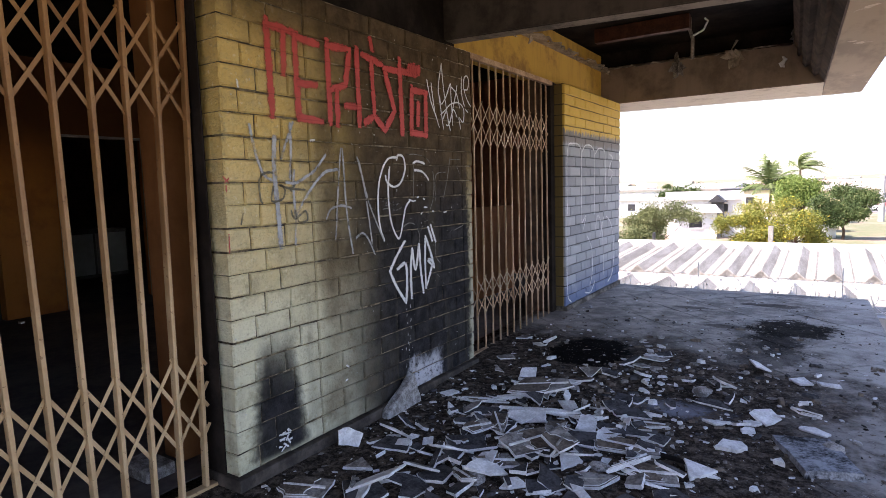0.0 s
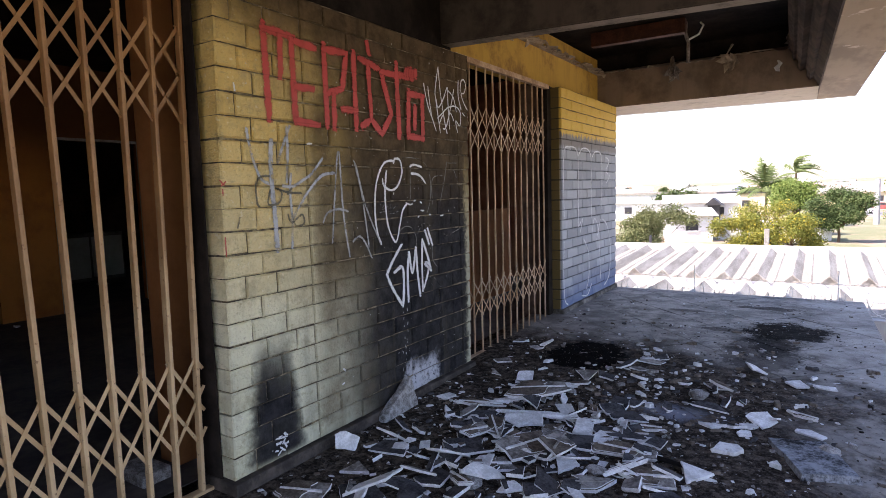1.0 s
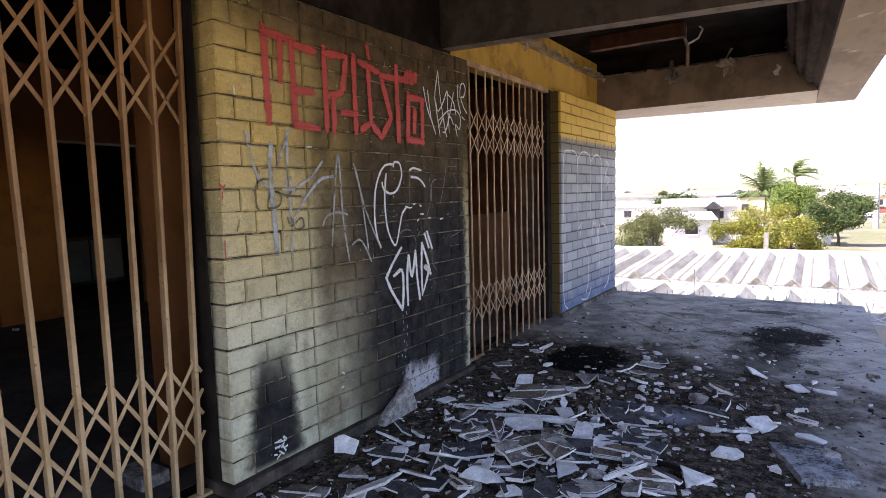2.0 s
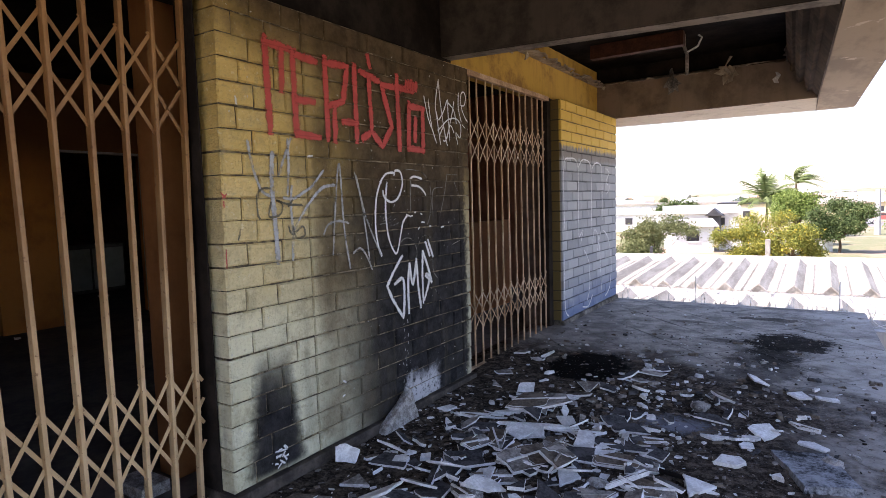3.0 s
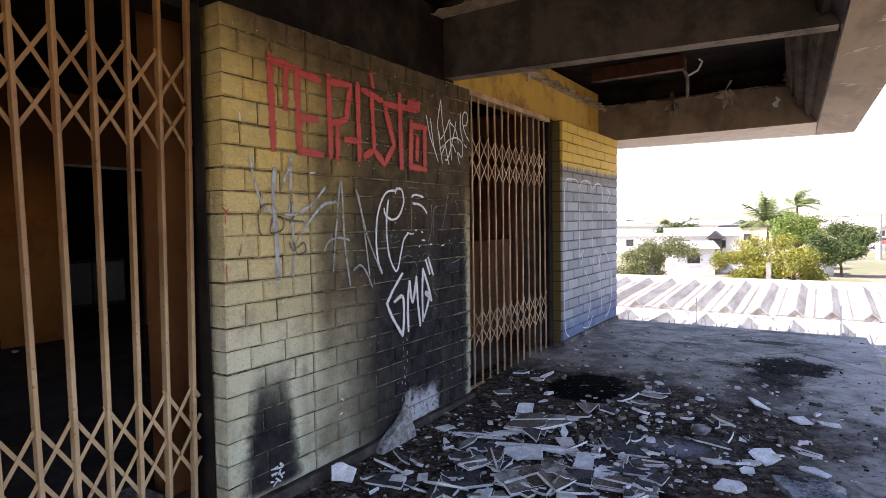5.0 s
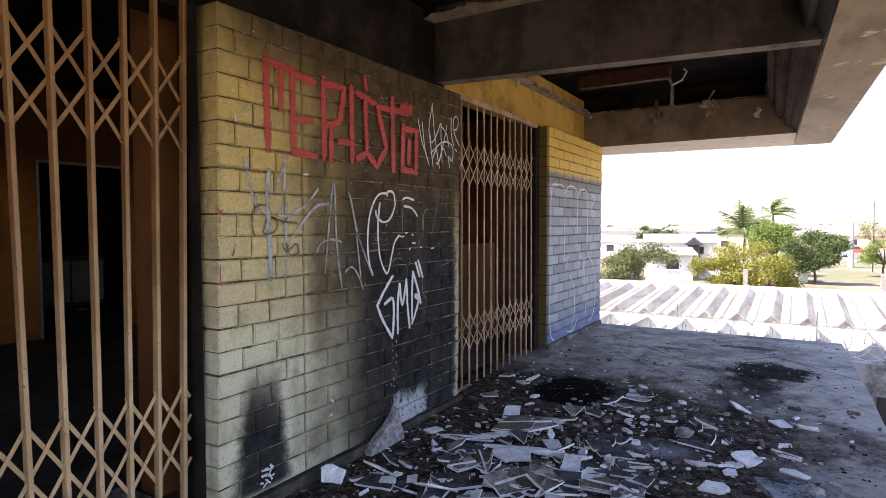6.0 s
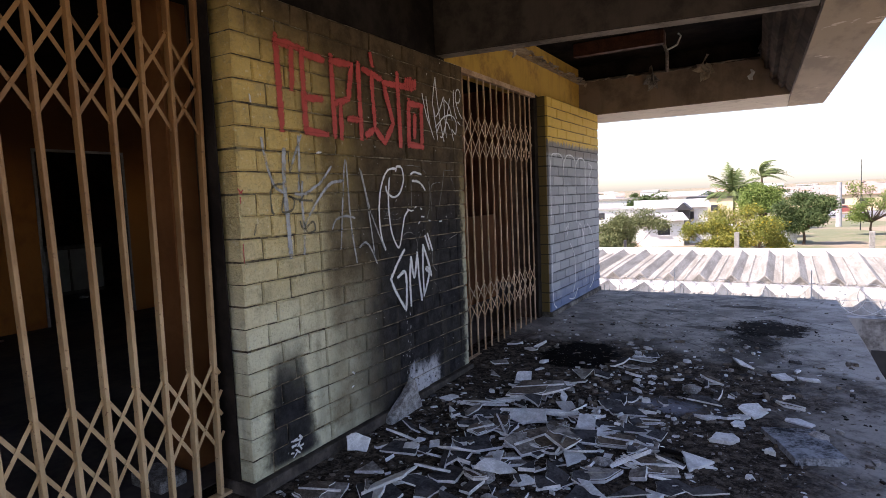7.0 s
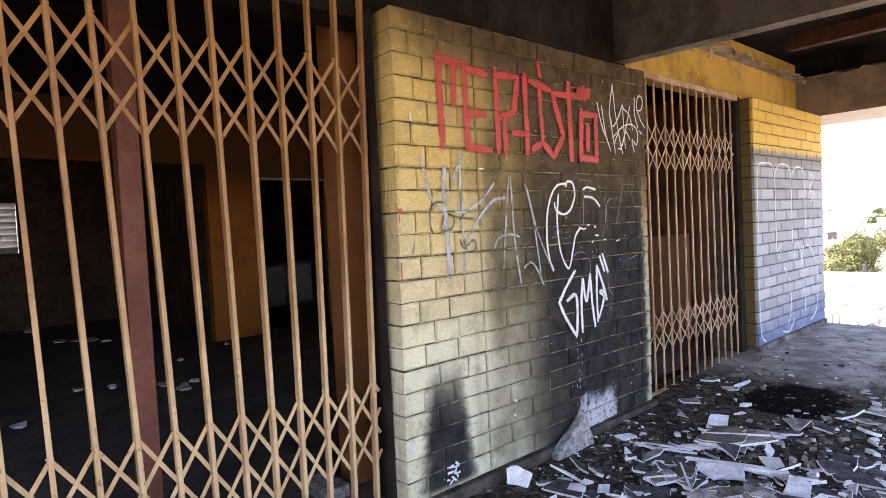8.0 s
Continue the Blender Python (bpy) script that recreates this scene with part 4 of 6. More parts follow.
lump(1.05, 5.05, 0.06, 0.04, 6)
shard(1.18, 3.63, 0.20, 0.10, 5, face="slate", tip=7, thick=0.018)
shard(0.85, 3.93, 0.15, 0.10, 25, face="greyboard", tip=30)
shard(0.78, 3.75, 0.18, 0.06, 60, face="plaster", tip=6)
shard(1.11, 4.53, 0.16, 0.05, 5, face="plaster", tip=5)
shard(1.10, 4.28, 0.13, 0.06, 10, face="greyboard", tip=8)
shard(1.61, 4.12, 0.16, 0.08, 0, face="greyboard", tip=10)
shard(2.04, 4.38, 0.12, 0.09, 30, face="plaster", tip=9)
shard(2.18, 4.40, 0.14, 0.06, -5, face="plaster", tip=6)
shard(0.16, 4.05, 0.18, 0.08, 30, face="greyboard", tip=9)
shard(0.05, 4.60, 0.14, 0.07, 40, face="greyboard", tip=6)
shard(0.50, 4.00, 0.09, 0.03, 70, face="plaster", tip=4)
shard(1.99, 3.17, 0.06, 0.05, 20, face="plaster", thick=0.03, tip=5)
shard(2.08, 3.86, 0.20, 0.05, -25, face="greyboard", tip=4)
shard(2.12, 3.62, 0.14, 0.07, -15, face="plaster", tip=6)
shard(1.02, 2.42, 0.12, 0.08, 30, face="plaster", tip=10)
shard(1.15, 2.46, 0.19, 0.12, 20, face="slate", tip=6)
shard(1.30, 2.40, 0.22, 0.14, 60, face="slate", tip=4)

# smaller pieces strewn through the pile
r = random.Random(42)
for k in range(200):
    x, y = (r.gauss(0.95, 0.50), r.gauss(2.85, 0.50)) if k < 150 else (r.uniform(0.1, 2.2), r.uniform(2.2, 4.6))
    if x < 0.16 or x > 2.3 or y < 1.75 or math.hypot((x - 0.66) / 0.36, (y - 4.47) / 0.46) < 1 or (x > 1.8 and y < 3.6):
        continue
    size = 0.05 + 0.12 * r.random() ** 1.8
    shard(x, y, size * r.uniform(1.0, 1.8), size * r.uniform(0.4, 0.9), r.uniform(0, 180), r.uniform(0.010, 0.022),
          r.choice(("slate", "slate", "slate", "slate", "plaster", "plaster", "dirtyboard", "greyboard")), tip=r.uniform(-30, 30), lean=r.uniform(-16, 16), lift=r.choice((0, 0, 0.012)), seed=900 + k)

# thick slab with one chalky face, and the wedge leaning on the wall
b = bmesh.new()
hexa(b, [(1.935, 3.45, 0), (2.09, 3.09, 0), (2.31, 3.17, 0), (2.19, 3.53, 0), (1.94, 3.45, 0.028), (2.10, 3.10, 0.032), (2.30, 3.18, 0.034), (2.185, 3.52, 0.028)])
bmesh.ops.subdivide_edges(b, edges=b.edges[:], cuts=3, use_grid_fill=True)
for v in b.verts:
    q = noise.noise_vector(v.co * 9) * 0.012
    v.co += Vector((q.x, q.y, q.z * (0.5 if v.co.z > 0.02 else 0)))
o = part("broken_slab", b, "blueslab")
o.location = (0, 0, floor_z(3.3) - 0.004)
tagged(o, SHARD_LABEL["blueslab"], "debris", GROUP)
b = bmesh.new()
outline = [(2.735, 0.0), (2.74, 0.035), (2.81, 0.075), (2.88, 0.115), (2.95, 0.17), (2.995, 0.195), (3.02, 0.16), (3.04, 0.09), (3.055, 0.045), (3.06, 0.0)]
rings = []
for depth, shrink in ((0.024, 1.0), (0.040, 1.03), (0.066, 1.0), (0.070, 0.95)):
    rings.append([b.verts.new((depth + 0.05 * max(0.12 - zz, 0) * (depth > 0.03), 2.95 + (yy - 2.95) * shrink, zz * shrink)) for yy, zz in outline])
for p, q in zip(rings, rings[1:]):
    for k in range(len(outline)):
        m = (k + 1) % len(outline)
        b.faces.new((p[k], p[m], q[m], q[k]))
b.faces.new(list(reversed(rings[0])))
cap = b.faces.new(rings[-1])
bmesh.ops.triangulate(b, faces=b.faces[:])
bmesh.ops.subdivide_edges(b, edges=b.edges[:], cuts=2, use_grid_fill=True)
bmesh.ops.recalc_face_normals(b, faces=b.faces)
for v in b.verts:
    q = noise.noise_vector(v.co * 11) * 0.008 + noise.noise_vector(v.co * 40) * 0.006
    v.co += Vector((max(q.x, 0.023 - v.co.x), q.y, q.z * (0.0 if v.co.z < 0.01 else 1)))
o = part("broken_wall_lump", b, "stone")
o.location = (0, 0, floor_z(2.9) - 0.003)
tagged(o, "wedge of broken cement leaning on the graffiti wall", "debris", GROUP)
b = bmesh.new()
tube(b, [(1.28, 3.07, 0.02), (1.50, 2.99, 0.022), (1.72, 2.95, 0.02)], [0.010, 0.013, 0.009], 7)
o = part("burnt_stick", b, "black")
o.location = (0, 0, floor_z(3.0) - 0.006)
tagged(o, "charred stick lying among the rubble", "debris", GROUP)


def scatter(name, label, count, spread, mats, sizes, seed):
    """Uncountable crumbs, joined into one mesh."""
    r = random.Random(seed)
    verts, faces, slots = [], [], []
    while count > 0:
        x, y = spread(r)
        if x < 0.03 or x > slab_x(y) - 0.05 or y > 7.4:
            continue
        if "black" not in label and math.hypot((x - 0.66) / 0.31, (y - 4.47) / 0.40) < 0.95 and r.random() < 0.9:
            continue
        count -= 1
        s = sizes[0] * (sizes[1] / sizes[0]) ** (r.random() ** 2.2)
        h = s * r.uniform(0.15, 0.5)
        a0, n, base, long = r.uniform(0, 6.3), r.choice((3, 4, 4, 5)), len(verts), r.uniform(0.7, 1.6)
        way = r.uniform(0, 3.14)
        z = floor_z(y) - 0.004
        tilt = r.uniform(-0.25, 0.25)
        for lev, q in ((0, 1.0), (1, 0.88)):
            for k in range(n):
                a = a0 + k * math.tau / n + (k * 7919 % 10 - 5) * 0.06
                p, w = math.cos(a) * s * 0.6 * q * long, math.sin(a) * s * 0.4 * q
                dx, dy = p * math.cos(way) - w * math.sin(way), p * math.sin(way) + w * math.cos(way)
                verts.append((x + dx, y + dy, z + (h * lev * (1 + tilt * dx / s) if lev else 0)))
        faces.append([base + n + k for k in range(n)])
        faces += [[base + k, base + (k + 1) % n, base + n + (k + 1) % n, base + n + k] for k in range(n)]
        slots += [r.randrange(len(mats))] * (n + 1)
    me = bpy.data.meshes.new(name)
    me.from_pydata(verts, [], faces)
    for k in mats:
        me.materials.append(M[k])
    me.polygons.foreach_set("material_index", slots)
    return tagged(new(name, me), label, "rubble", "", "stuff")


def pile(r):
    return r.gauss(0.95, 0.55), r.gauss(2.95, 0.55)


def wide_pile(r):
    return r.gauss(1.15, 0.75), r.gauss(3.1, 0.8)


def strewn(r):
    return r.uniform(0.05, 2.5), 1.6 + r.random() ** 1.6 * 5.6


def round_stains(r):
    cx, cy, q = r.choice(((0.66, 4.47, 0.24), (1.92, 5.75, 0.26), (1.80, 4.9, 0.30), (1.6, 5.5, 0.3), (1.4, 4.1, 0.5)))
    return r.gauss(cx, q), r.gauss(cy, q * 0.8)


def along_wall(r):
    return abs(r.gauss(0.05, 0.14)) + 0.03, r.uniform(1.7, 5.6)


scatter("plaster_crumbs", "white and grey plaster crumbs strewn over the floor", 3000, pile, ["plaster", "plaster", "greyboard", "dirtyboard", "slate"], (0.004, 0.042), 11)
scatter("soil_grit", "brown ash and soil grit under the rubble", 9000, wide_pile, ["dirtyboard", "dirtyboard", "black", "greyboard"], (0.003, 0.016), 15)
scatter("plaster_crumbs", "scattered chips and ash over the floor", 4500, strewn, ["greyboard", "black", "dirtyboard", "dirtyboard", "stone", "plaster"], (0.004, 0.030), 12)
scatter("plaster_crumbs", "crumbs gathered along the wall base", 260, along_wall, ["plaster", "greyboard", "dirtyboard", "dirtyboard"], (0.008, 0.040), 13)
def midfloor(r):
    return r.gauss(1.25, 0.60), r.gauss(4.1, 0.75)


scatter("plaster_crumbs", "broken chips spread over the dark soil", 1500, midfloor, ["greyboard", "plaster", "dirtyboard", "stone", "slate", "dirtyboard"], (0.008, 0.060), 16)
scatter("ash_crumbs", "black charred crumbs round the burnt stains", 3500, round_stains, ["black", "black", "dirtyboard"], (0.003, 0.018), 14)


# ---- outside ----
GZ = -4.0
# ground: one sheet to the horizon, with low hills far off
bm = bmesh.new()
gx = [-2600, -1400, -700, -350, -180, -90, -40, -15, 0, 15, 40, 90, 180, 350, 700, 1400, 2600]
gy = [-300, -60, -4, 8, 20, 40, 70, 100, 140, 200, 300, 450, 650, 900, 1300, 1800, 2600, 4200]


def ground_z(x, y):
    far = min(max((y - 220) / 900, 0), 1)
    return GZ + far * far * (4.0 + 7.0 * (0.5 + 0.5 * noise.noise(Vector((x * 0.0016, y * 0.0011, 3))))) + far * min(max(x, 0), 900) * 0.010


rows = [[bm.verts.new((x, y, ground_z(x, y))) for x in gx] for y in gy]
for a, b in zip(rows, rows[1:]):
    for k in range(len(gx) - 1):
        bm.faces.new((a[k], a[k + 1], b[k + 1], b[k])).smooth = True
tagged(part("ground", bm, "earth"), "dry earth and patchy grass reaching to low hills", "ground", "", "structure")
bm = bmesh.new()
box(bm, 7.0, 80, 106, 117, GZ - 0.05, GZ + 0.03)
box(bm, 12, 19, 117.1, 220, GZ - 0.05, GZ + 0.03)
tagged(part("road", bm, "tar"), "grey tarred road past the open ground", "road", "", "structure")


# ribbed roofs of the neighbouring building
def ribbed_roof(name, label, x0, x1, y0, z0, y1, z1, pitch, rib, thick=0.03):
    r = thing(name, label, "building")
    b = bmesh.new()
    prof, x = [], x0
    while x < x1:
        prof += [(x, 0.0), (x + pitch * 0.20, 0.0), (x + pitch * 0.25, rib * 0.18), (x + pitch * 0.30, 0.0), (x + pitch * 0.50, 0.0), (x + pitch * 0.73, rib), (x + pitch * 0.76, rib)]
        x += pitch
    prof.append((x, 0.0))
    lines = []
    for yy, zz in ((y0, z0), (y1, z1)):
        lines.append([b.verts.new((px, yy, zz + pz)) for px, pz in prof])
        lines.append([b.verts.new((px, yy, zz + pz - thick)) for px, pz in prof])
    a, al, c, cl = lines
    for k in range(len(prof) - 1):
        b.faces.new((a[k], a[k + 1], c[k + 1], c[k]))
        b.faces.new((al[k + 1], al[k], cl[k], cl[k + 1]))
        b.faces.new((al[k], al[k + 1], a[k + 1], a[k]))
        b.faces.new((c[k], c[k + 1], cl[k + 1], cl[k]))
    part("roof_sheet", b, "asbestos", r)
    # mortar closing the ribs at the eave
    b = bmesh.new()
    for k in range(len(prof) - 1):
        (p0, h0), (p1, h1) = prof[k], prof[k + 1]
        if h0 > 0.05 or h1 > 0.05:
            q = [b.verts.new((p, y0 + 0.05, z)) for p, z in ((p0, z0 - thick - 0.01), (p1, z0 - thick - 0.01), (p1, z0 + h1 - thick * 0.5), (p0, z0 + h0 - thick * 0.5))]
            w = [b.verts.new((v.co.x, y0 + 0.12, v.co.z)) for v in q]
            b.faces.new(q)
            b.faces.new(list(reversed(w)))
    tagged(part("rib_filler", b, "asbestos", r), "", "", "", "stuff")
    return r


r1 = ribbed_roof("neighbour_building", "low white building with a ribbed sheet roof", -14, 26, 14.5, -0.86, 18.6, -0.68, 0.66, 0.15)
b = bmesh.new()
box(b, -14, 26, 14.56, 18.5, GZ, -0.892)
part("wall", b, "whitewall", r1)
b = bmesh.new()
box(b, -14, 26, 18.5, 19.3, -0.72, -0.55, 0.02)
part("ridge_capping", b, "whitewall", r1)
b = bmesh.new()
box(b, -14, 26, 11.9, 14.5, -1.6, -1.30, 0.02)
part("flat_roof", b, "whitewall", r1)
r2 = ribbed_roof("outbuilding", "lean-to with a ribbed sheet roof and a stained wall", -6, 16, 9.0, -0.56, 11.3, -0.60, 0.66, 0.15)
b = bmesh.new()
box(b, -6, 16, 9.12, 11.2, GZ, -0.66)
part("wall", b, "oldwall", r2)
b = bmesh.new()
box(b, 3.05, 3.10, 9.08, 9.12, -1.05, -0.80)
part("vent", b, "dark", r2)
# wide dark panel across the lower part of the wall
b = bmesh.new()
box(b, 2.75, 16, 9.06, 9.12, -2.6, -1.12)
part("low_dark_panel", b, "dark", r2)

# coiled razor wire on the wall top, between short posts
wire = thing("razor_wire", "coil of razor wire strung over the wall top", "wire")
b = bmesh.new()
pts = []
for i in range(46 * 22):
    a = i / 22 * math.tau
    wobble = noise.noise(Vector((i * 0.017, 0, 0)))
    rad = 0.185 + 0.035 * wobble
    pts.append((-1.6 + i / 22 * 0.205 + math.cos(a) * rad, 8.63 + 0.05 * math.sin(a * 0.5) + 0.02 * wobble, -0.185 + math.sin(a) * rad + 0.02 * wobble))
tube(b, pts, 0.0042, 4)
part("coil", b, "wire", wire)
b = bmesh.new()
for i in range(0, len(pts), 3):
    p = pts[i]
    box(b, p[0] - 0.011, p[0] + 0.011, p[1] - 0.002, p[1] + 0.002, p[2] - 0.005, p[2] + 0.005)
tagged(part("barbs", b, "wire", wire), "", "", "", "stuff")
for i in range(6):
    b = bmesh.new()
    x = -0.9 + i * 1.62
    tube(b, [(x, 8.66, -1.5), (x, 8.66, 0.16)], 0.007, 6)
    part("post", b, "whitewall", wire)
b = bmesh.new()
tube(b, [(-2, 8.66, -0.205), (8, 8.66, -0.205)], 0.003, 4)
part("line_wire", b, "wire", wire)
boxed("boundary_wall", (-6, 14, 8.58, 8.74, GZ, -0.40), "oldwall", None, "stained grey boundary wall below the veranda", kind="structure", category="wall")


# flat dark panel set against the lower boundary wall
yard = boxed("wall_dark_panel", (2.95, 14, 8.55, 8.576, -2.45, -0.78), "dark", None, "dark panel low on the boundary wall", kind="structure", category="shutter")
boxed("wall_vent", (3.10, 3.15, 8.55, 8.576, -0.68, -0.56), "dark", None, "small dark vent hole in the boundary wall", kind="structure", category="vent")


# ---- plants ----
def crown_mesh(name, blobs, count, leaf, mat, seed, droop=0.3):
    """Leaves in clumps round the given centres (x, y, z, rx, rz), with gaps between the clumps."""
    r = np.random.default_rng(seed)
    verts, faces = [], []
    weights = np.array([b[3] ** 2 * b[4] for b in blobs])
    pick = r.choice(len(blobs), count // 14, p=weights / weights.sum())
    for k in pick:
        bx, by, bz, rx, rz = blobs[k]
        d = r.normal(size=3)
        d /= np.linalg.norm(d)
        q = r.uniform(0.40, 0.98)
        centre = np.array([bx + d[0] * rx * q, by + d[1] * rx * q, bz + d[2] * rz * q])
        size = leaf * r.uniform(1.6, 3.6)
        for _ in range(14):
            p = centre + np.clip(r.normal(size=3), -1.4, 1.4) * size * np.array([1, 1, 0.7])
            u = r.normal(size=3)
            u[2] -= droop
            u /= np.linalg.norm(u)
            w = np.cross(u, r.normal(size=3))
            w /= np.linalg.norm(w) + 1e-6
            s = leaf * r.uniform(0.8, 1.9)
            i = len(verts)
            verts += [tuple(p), tuple(p + u * s * 0.5 + w * s * 0.28), tuple(p + u * s), tuple(p + u * s * 0.5 - w * s * 0.28)]
            faces.append((i, i + 1, i + 2, i + 3))
    me = bpy.data.meshes.new(name)
    me.from_pydata(verts, [], faces)
    me.materials.append(M[mat])
    return me


def tree(name, label, base, fork, blobs, count, leaf, mat, seed, thick=0.16):
    t = thing(name, label, "tree" if "tree" in name else "bush", at=base)
    r = random.Random(seed)
    b = bmesh.new()
    top = Vector((r.uniform(-0.1, 0.1), 0, fork))
    tube(b, [(0, 0, -0.1), (0.06 * r.uniform(-1, 1), 0, fork * 0.5), top], [thick, thick * 0.8, thick * 0.7], 8)
    for bx, by, bz, rx, rz in blobs:
        e = Vector((bx, by, bz))
        mid = top.lerp(e, 0.5) + Vector((r.uniform(-0.2, 0.2), r.uniform(-0.2, 0.2), -0.1))
        tube(b, [top - Vector((0, 0, 0.05)), mid, e], [thick * 0.55, thick * 0.35, thick * 0.12], 6)
        for _ in range(4):
            q = e + Vector((r.uniform(-1, 1) * rx, r.uniform(-1, 1) * rx, r.uniform(-0.3, 1) * rz)) * 0.9
            tube(b, [mid.lerp(e, 0.6), mid.lerp(q, 0.7), q], [thick * 0.2, thick * 0.13, thick * 0.05], 5)
    part("trunk", b, "bark", t)
    o = new("crown", crown_mesh("crown", blobs, count, leaf, mat, seed))
    o.parent = t
    return t


def ring(n, cx, cz, spread, high, rx, rz, seed):
    r = random.Random(seed)
    return [(cx + r.uniform(-1, 1) * spread, r.uniform(-1, 1) * spread * 0.7, cz + r.uniform(-0.5, 0.5) * high, rx * r.uniform(0.7, 1.2), rz * r.uniform(0.7, 1.2)) for _ in range(n)]


tree("bush", "olive-green leafy bush beside the white house", (-8.3, 45.6, GZ), 0.7, ring(16, 0, 1.9, 2.3, 2.6, 0.85, 0.7, 4), 25299, 0.10, "leaf_olive", 21, 0.08)
tree("bush", "yellow-flowering bush behind the roof", (-3.2, 52, GZ), 0.5, ring(14, 0, 1.4, 1.9, 2.0, 0.8, 0.6, 5), 18400, 0.10, "leaf_yellow", 22, 0.07)
tree("bush", "yellow-flowering bush behind the roof", (0.2, 51, GZ), 0.5, ring(14, 0, 1.4, 1.9, 2.2, 0.8, 0.6, 6), 18400, 0.10, "leaf_yellow", 23, 0.07)
tree("bush", "dry twiggy bush with sparse yellow leaves", (-2.0, 56, GZ), 0.8, ring(9, 0, 2.7, 1.8, 1.4, 0.8, 0.6, 16), 5979, 0.09, "leaf_yellow", 28, 0.07)
tree("tree", "bright green rounded tree behind the bushes", (0.2, 68, GZ), 2.0, ring(11, -0.3, 3.5, 1.2, 2.6, 0.95, 1.0, 7), 25299, 0.13, "leaf_bright", 24, 0.16)
tree("tree", "dark green spreading tree on bare earth", (3.5, 60, GZ), 1.2, ring(11, 1.1, 2.9, 1.1, 2.0, 0.62, 0.55, 8) + ring(9, -1.2, 2.3, 0.8, 2.2, 0.60, 0.5, 18), 34500, 0.11, "leaf_dark", 25, 0.13)
tree("tree", "thin airy tree with light green leaves on the grass", (9.4, 71, GZ), 1.3, ring(15, 1.0, 3.9, 2.7, 2.6, 0.55, 0.42, 9) + ring(4, -1.2, 2.0, 0.7, 0.4, 0.8, 0.40, 19), 6500, 0.11, "leaf_bright", 26, 0.12)
tree("tree", "light green tree on the grass by the road", (17.5, 80, GZ), 1.5, ring(12, 0, 3.2, 2.2, 2.2, 1.0, 0.8, 10), 16099, 0.13, "leaf_bright", 27, 0.14)
for i in range(40):
    r = random.Random(300 + i)
    y = 105 + 300 * r.random() ** 1.4
    x = r.uniform(-0.42, 0.40) * y
    tree("tree", "far dark tree among the houses", (x, y, ground_z(x, y)), 1.5, ring(5, 0, 2.9, 1.6, 1.2, 1.2, 0.9, 40 + i), 3219, 0.27, "leaf_dark", 60 + i, 0.15)


def palm(label, base, height, reach, wind, seed, count=15):
    t = thing("palm_tree", label, "palm", at=base)
    r = random.Random(seed)
    b = bmesh.new()
    pts = [(0.25 * math.sin(k / 8 * 1.6), 0, height * k / 8) for k in range(9)]
    tube(b, pts, [0.17 - 0.008 * k + 0.012 * (k % 2) for k in range(9)], 9)
    part("trunk", b, "bark", t)
    top = Vector(pts[-1])
    for k in range(count):
        a = k * math.tau * 0.382 + r.uniform(-0.2, 0.2)
        up = r.uniform(0.35, 1.4)
        L = reach * r.uniform(0.8, 1.1)
        b = bmesh.new()
        rachis, n_seg = [], 12
        d = Vector((math.cos(a) * math.cos(up), math.sin(a) * math.cos(up), math.sin(up)))
        p = top.copy()
        for s in range(n_seg + 1):
            rachis.append(p.copy())
            d = (d + Vector((wind * 0.09, 0, -0.10 - 0.03 * abs(wind)))).normalized()
            p = p + d * (L / n_seg)
        tube(b, rachis, [0.03 - 0.002 * s for s in range(n_seg + 1)], 4)
        for s in range(1, n_seg * 3):
            f = s / 3
            i0 = min(int(f), n_seg - 1)
            q = rachis[i0].lerp(rachis[i0 + 1], f - i0)
            along = (rachis[i0 + 1] - rachis[i0]).normalized()
            side = along.cross(Vector((0, 0, 1)))
            side = side.normalized() if side.length > 0.05 else Vector((1, 0, 0))
            ll = reach * 0.30 * math.sin(min(f / n_seg * 2.6 + 0.45, 3.0))
            for sg in (-1, 1):
                tip = q + (side * sg * 0.8 + along * 0.6 + Vector((wind * 0.5, 0, -0.45 + r.uniform(-0.15, 0.15)))).normalized() * ll
                wv = along * 0.06
                b.faces.new([b.verts.new(q - wv), b.verts.new(q + wv), b.verts.new(tip)])
        part("frond", b, "palm_leaf", t)
    return t


palm("tall coconut palm with arching green fronds", (-3.0, 72, GZ), 4.4, 3.9, 0.35, 71, 24)
palm("palm with fronds swept sideways by the wind", (-0.6, 80, GZ), 6.3, 3.3, 1.7, 72, 14)

# dry grass below the slab edge
r = random.Random(5)
verts, faces = [], []
for _ in range(2600):
    x, y = r.uniform(2.8, 7.5), r.uniform(3.0, 8.5)
    h, a, lean = r.uniform(0.4, 1.3), r.uniform(0, 6.3), r.uniform(0, 0.35)
    i = len(verts)
    z = -2.6 + r.uniform(-0.1, 0.3)
    verts += [(x, y, z), (x + 0.014 * math.cos(a), y + 0.014 * math.sin(a), z), (x + lean * math.cos(a * 3), y + lean * math.sin(a * 3), z + h)]
    faces.append((i, i + 1, i + 2))
me = bpy.data.meshes.new("dry_grass")
me.from_pydata(verts, [], faces)
me.materials.append(M["dry_grass"])
tagged(new("dry_grass", me), "tall dry grass growing on the bank below the slab", "grass", "", "stuff")
boxed("bank", (2.7, 12, 1.0, 8.56, GZ, -2.5), "earth", None, "bare earth bank below the veranda", kind="structure", category="ground")


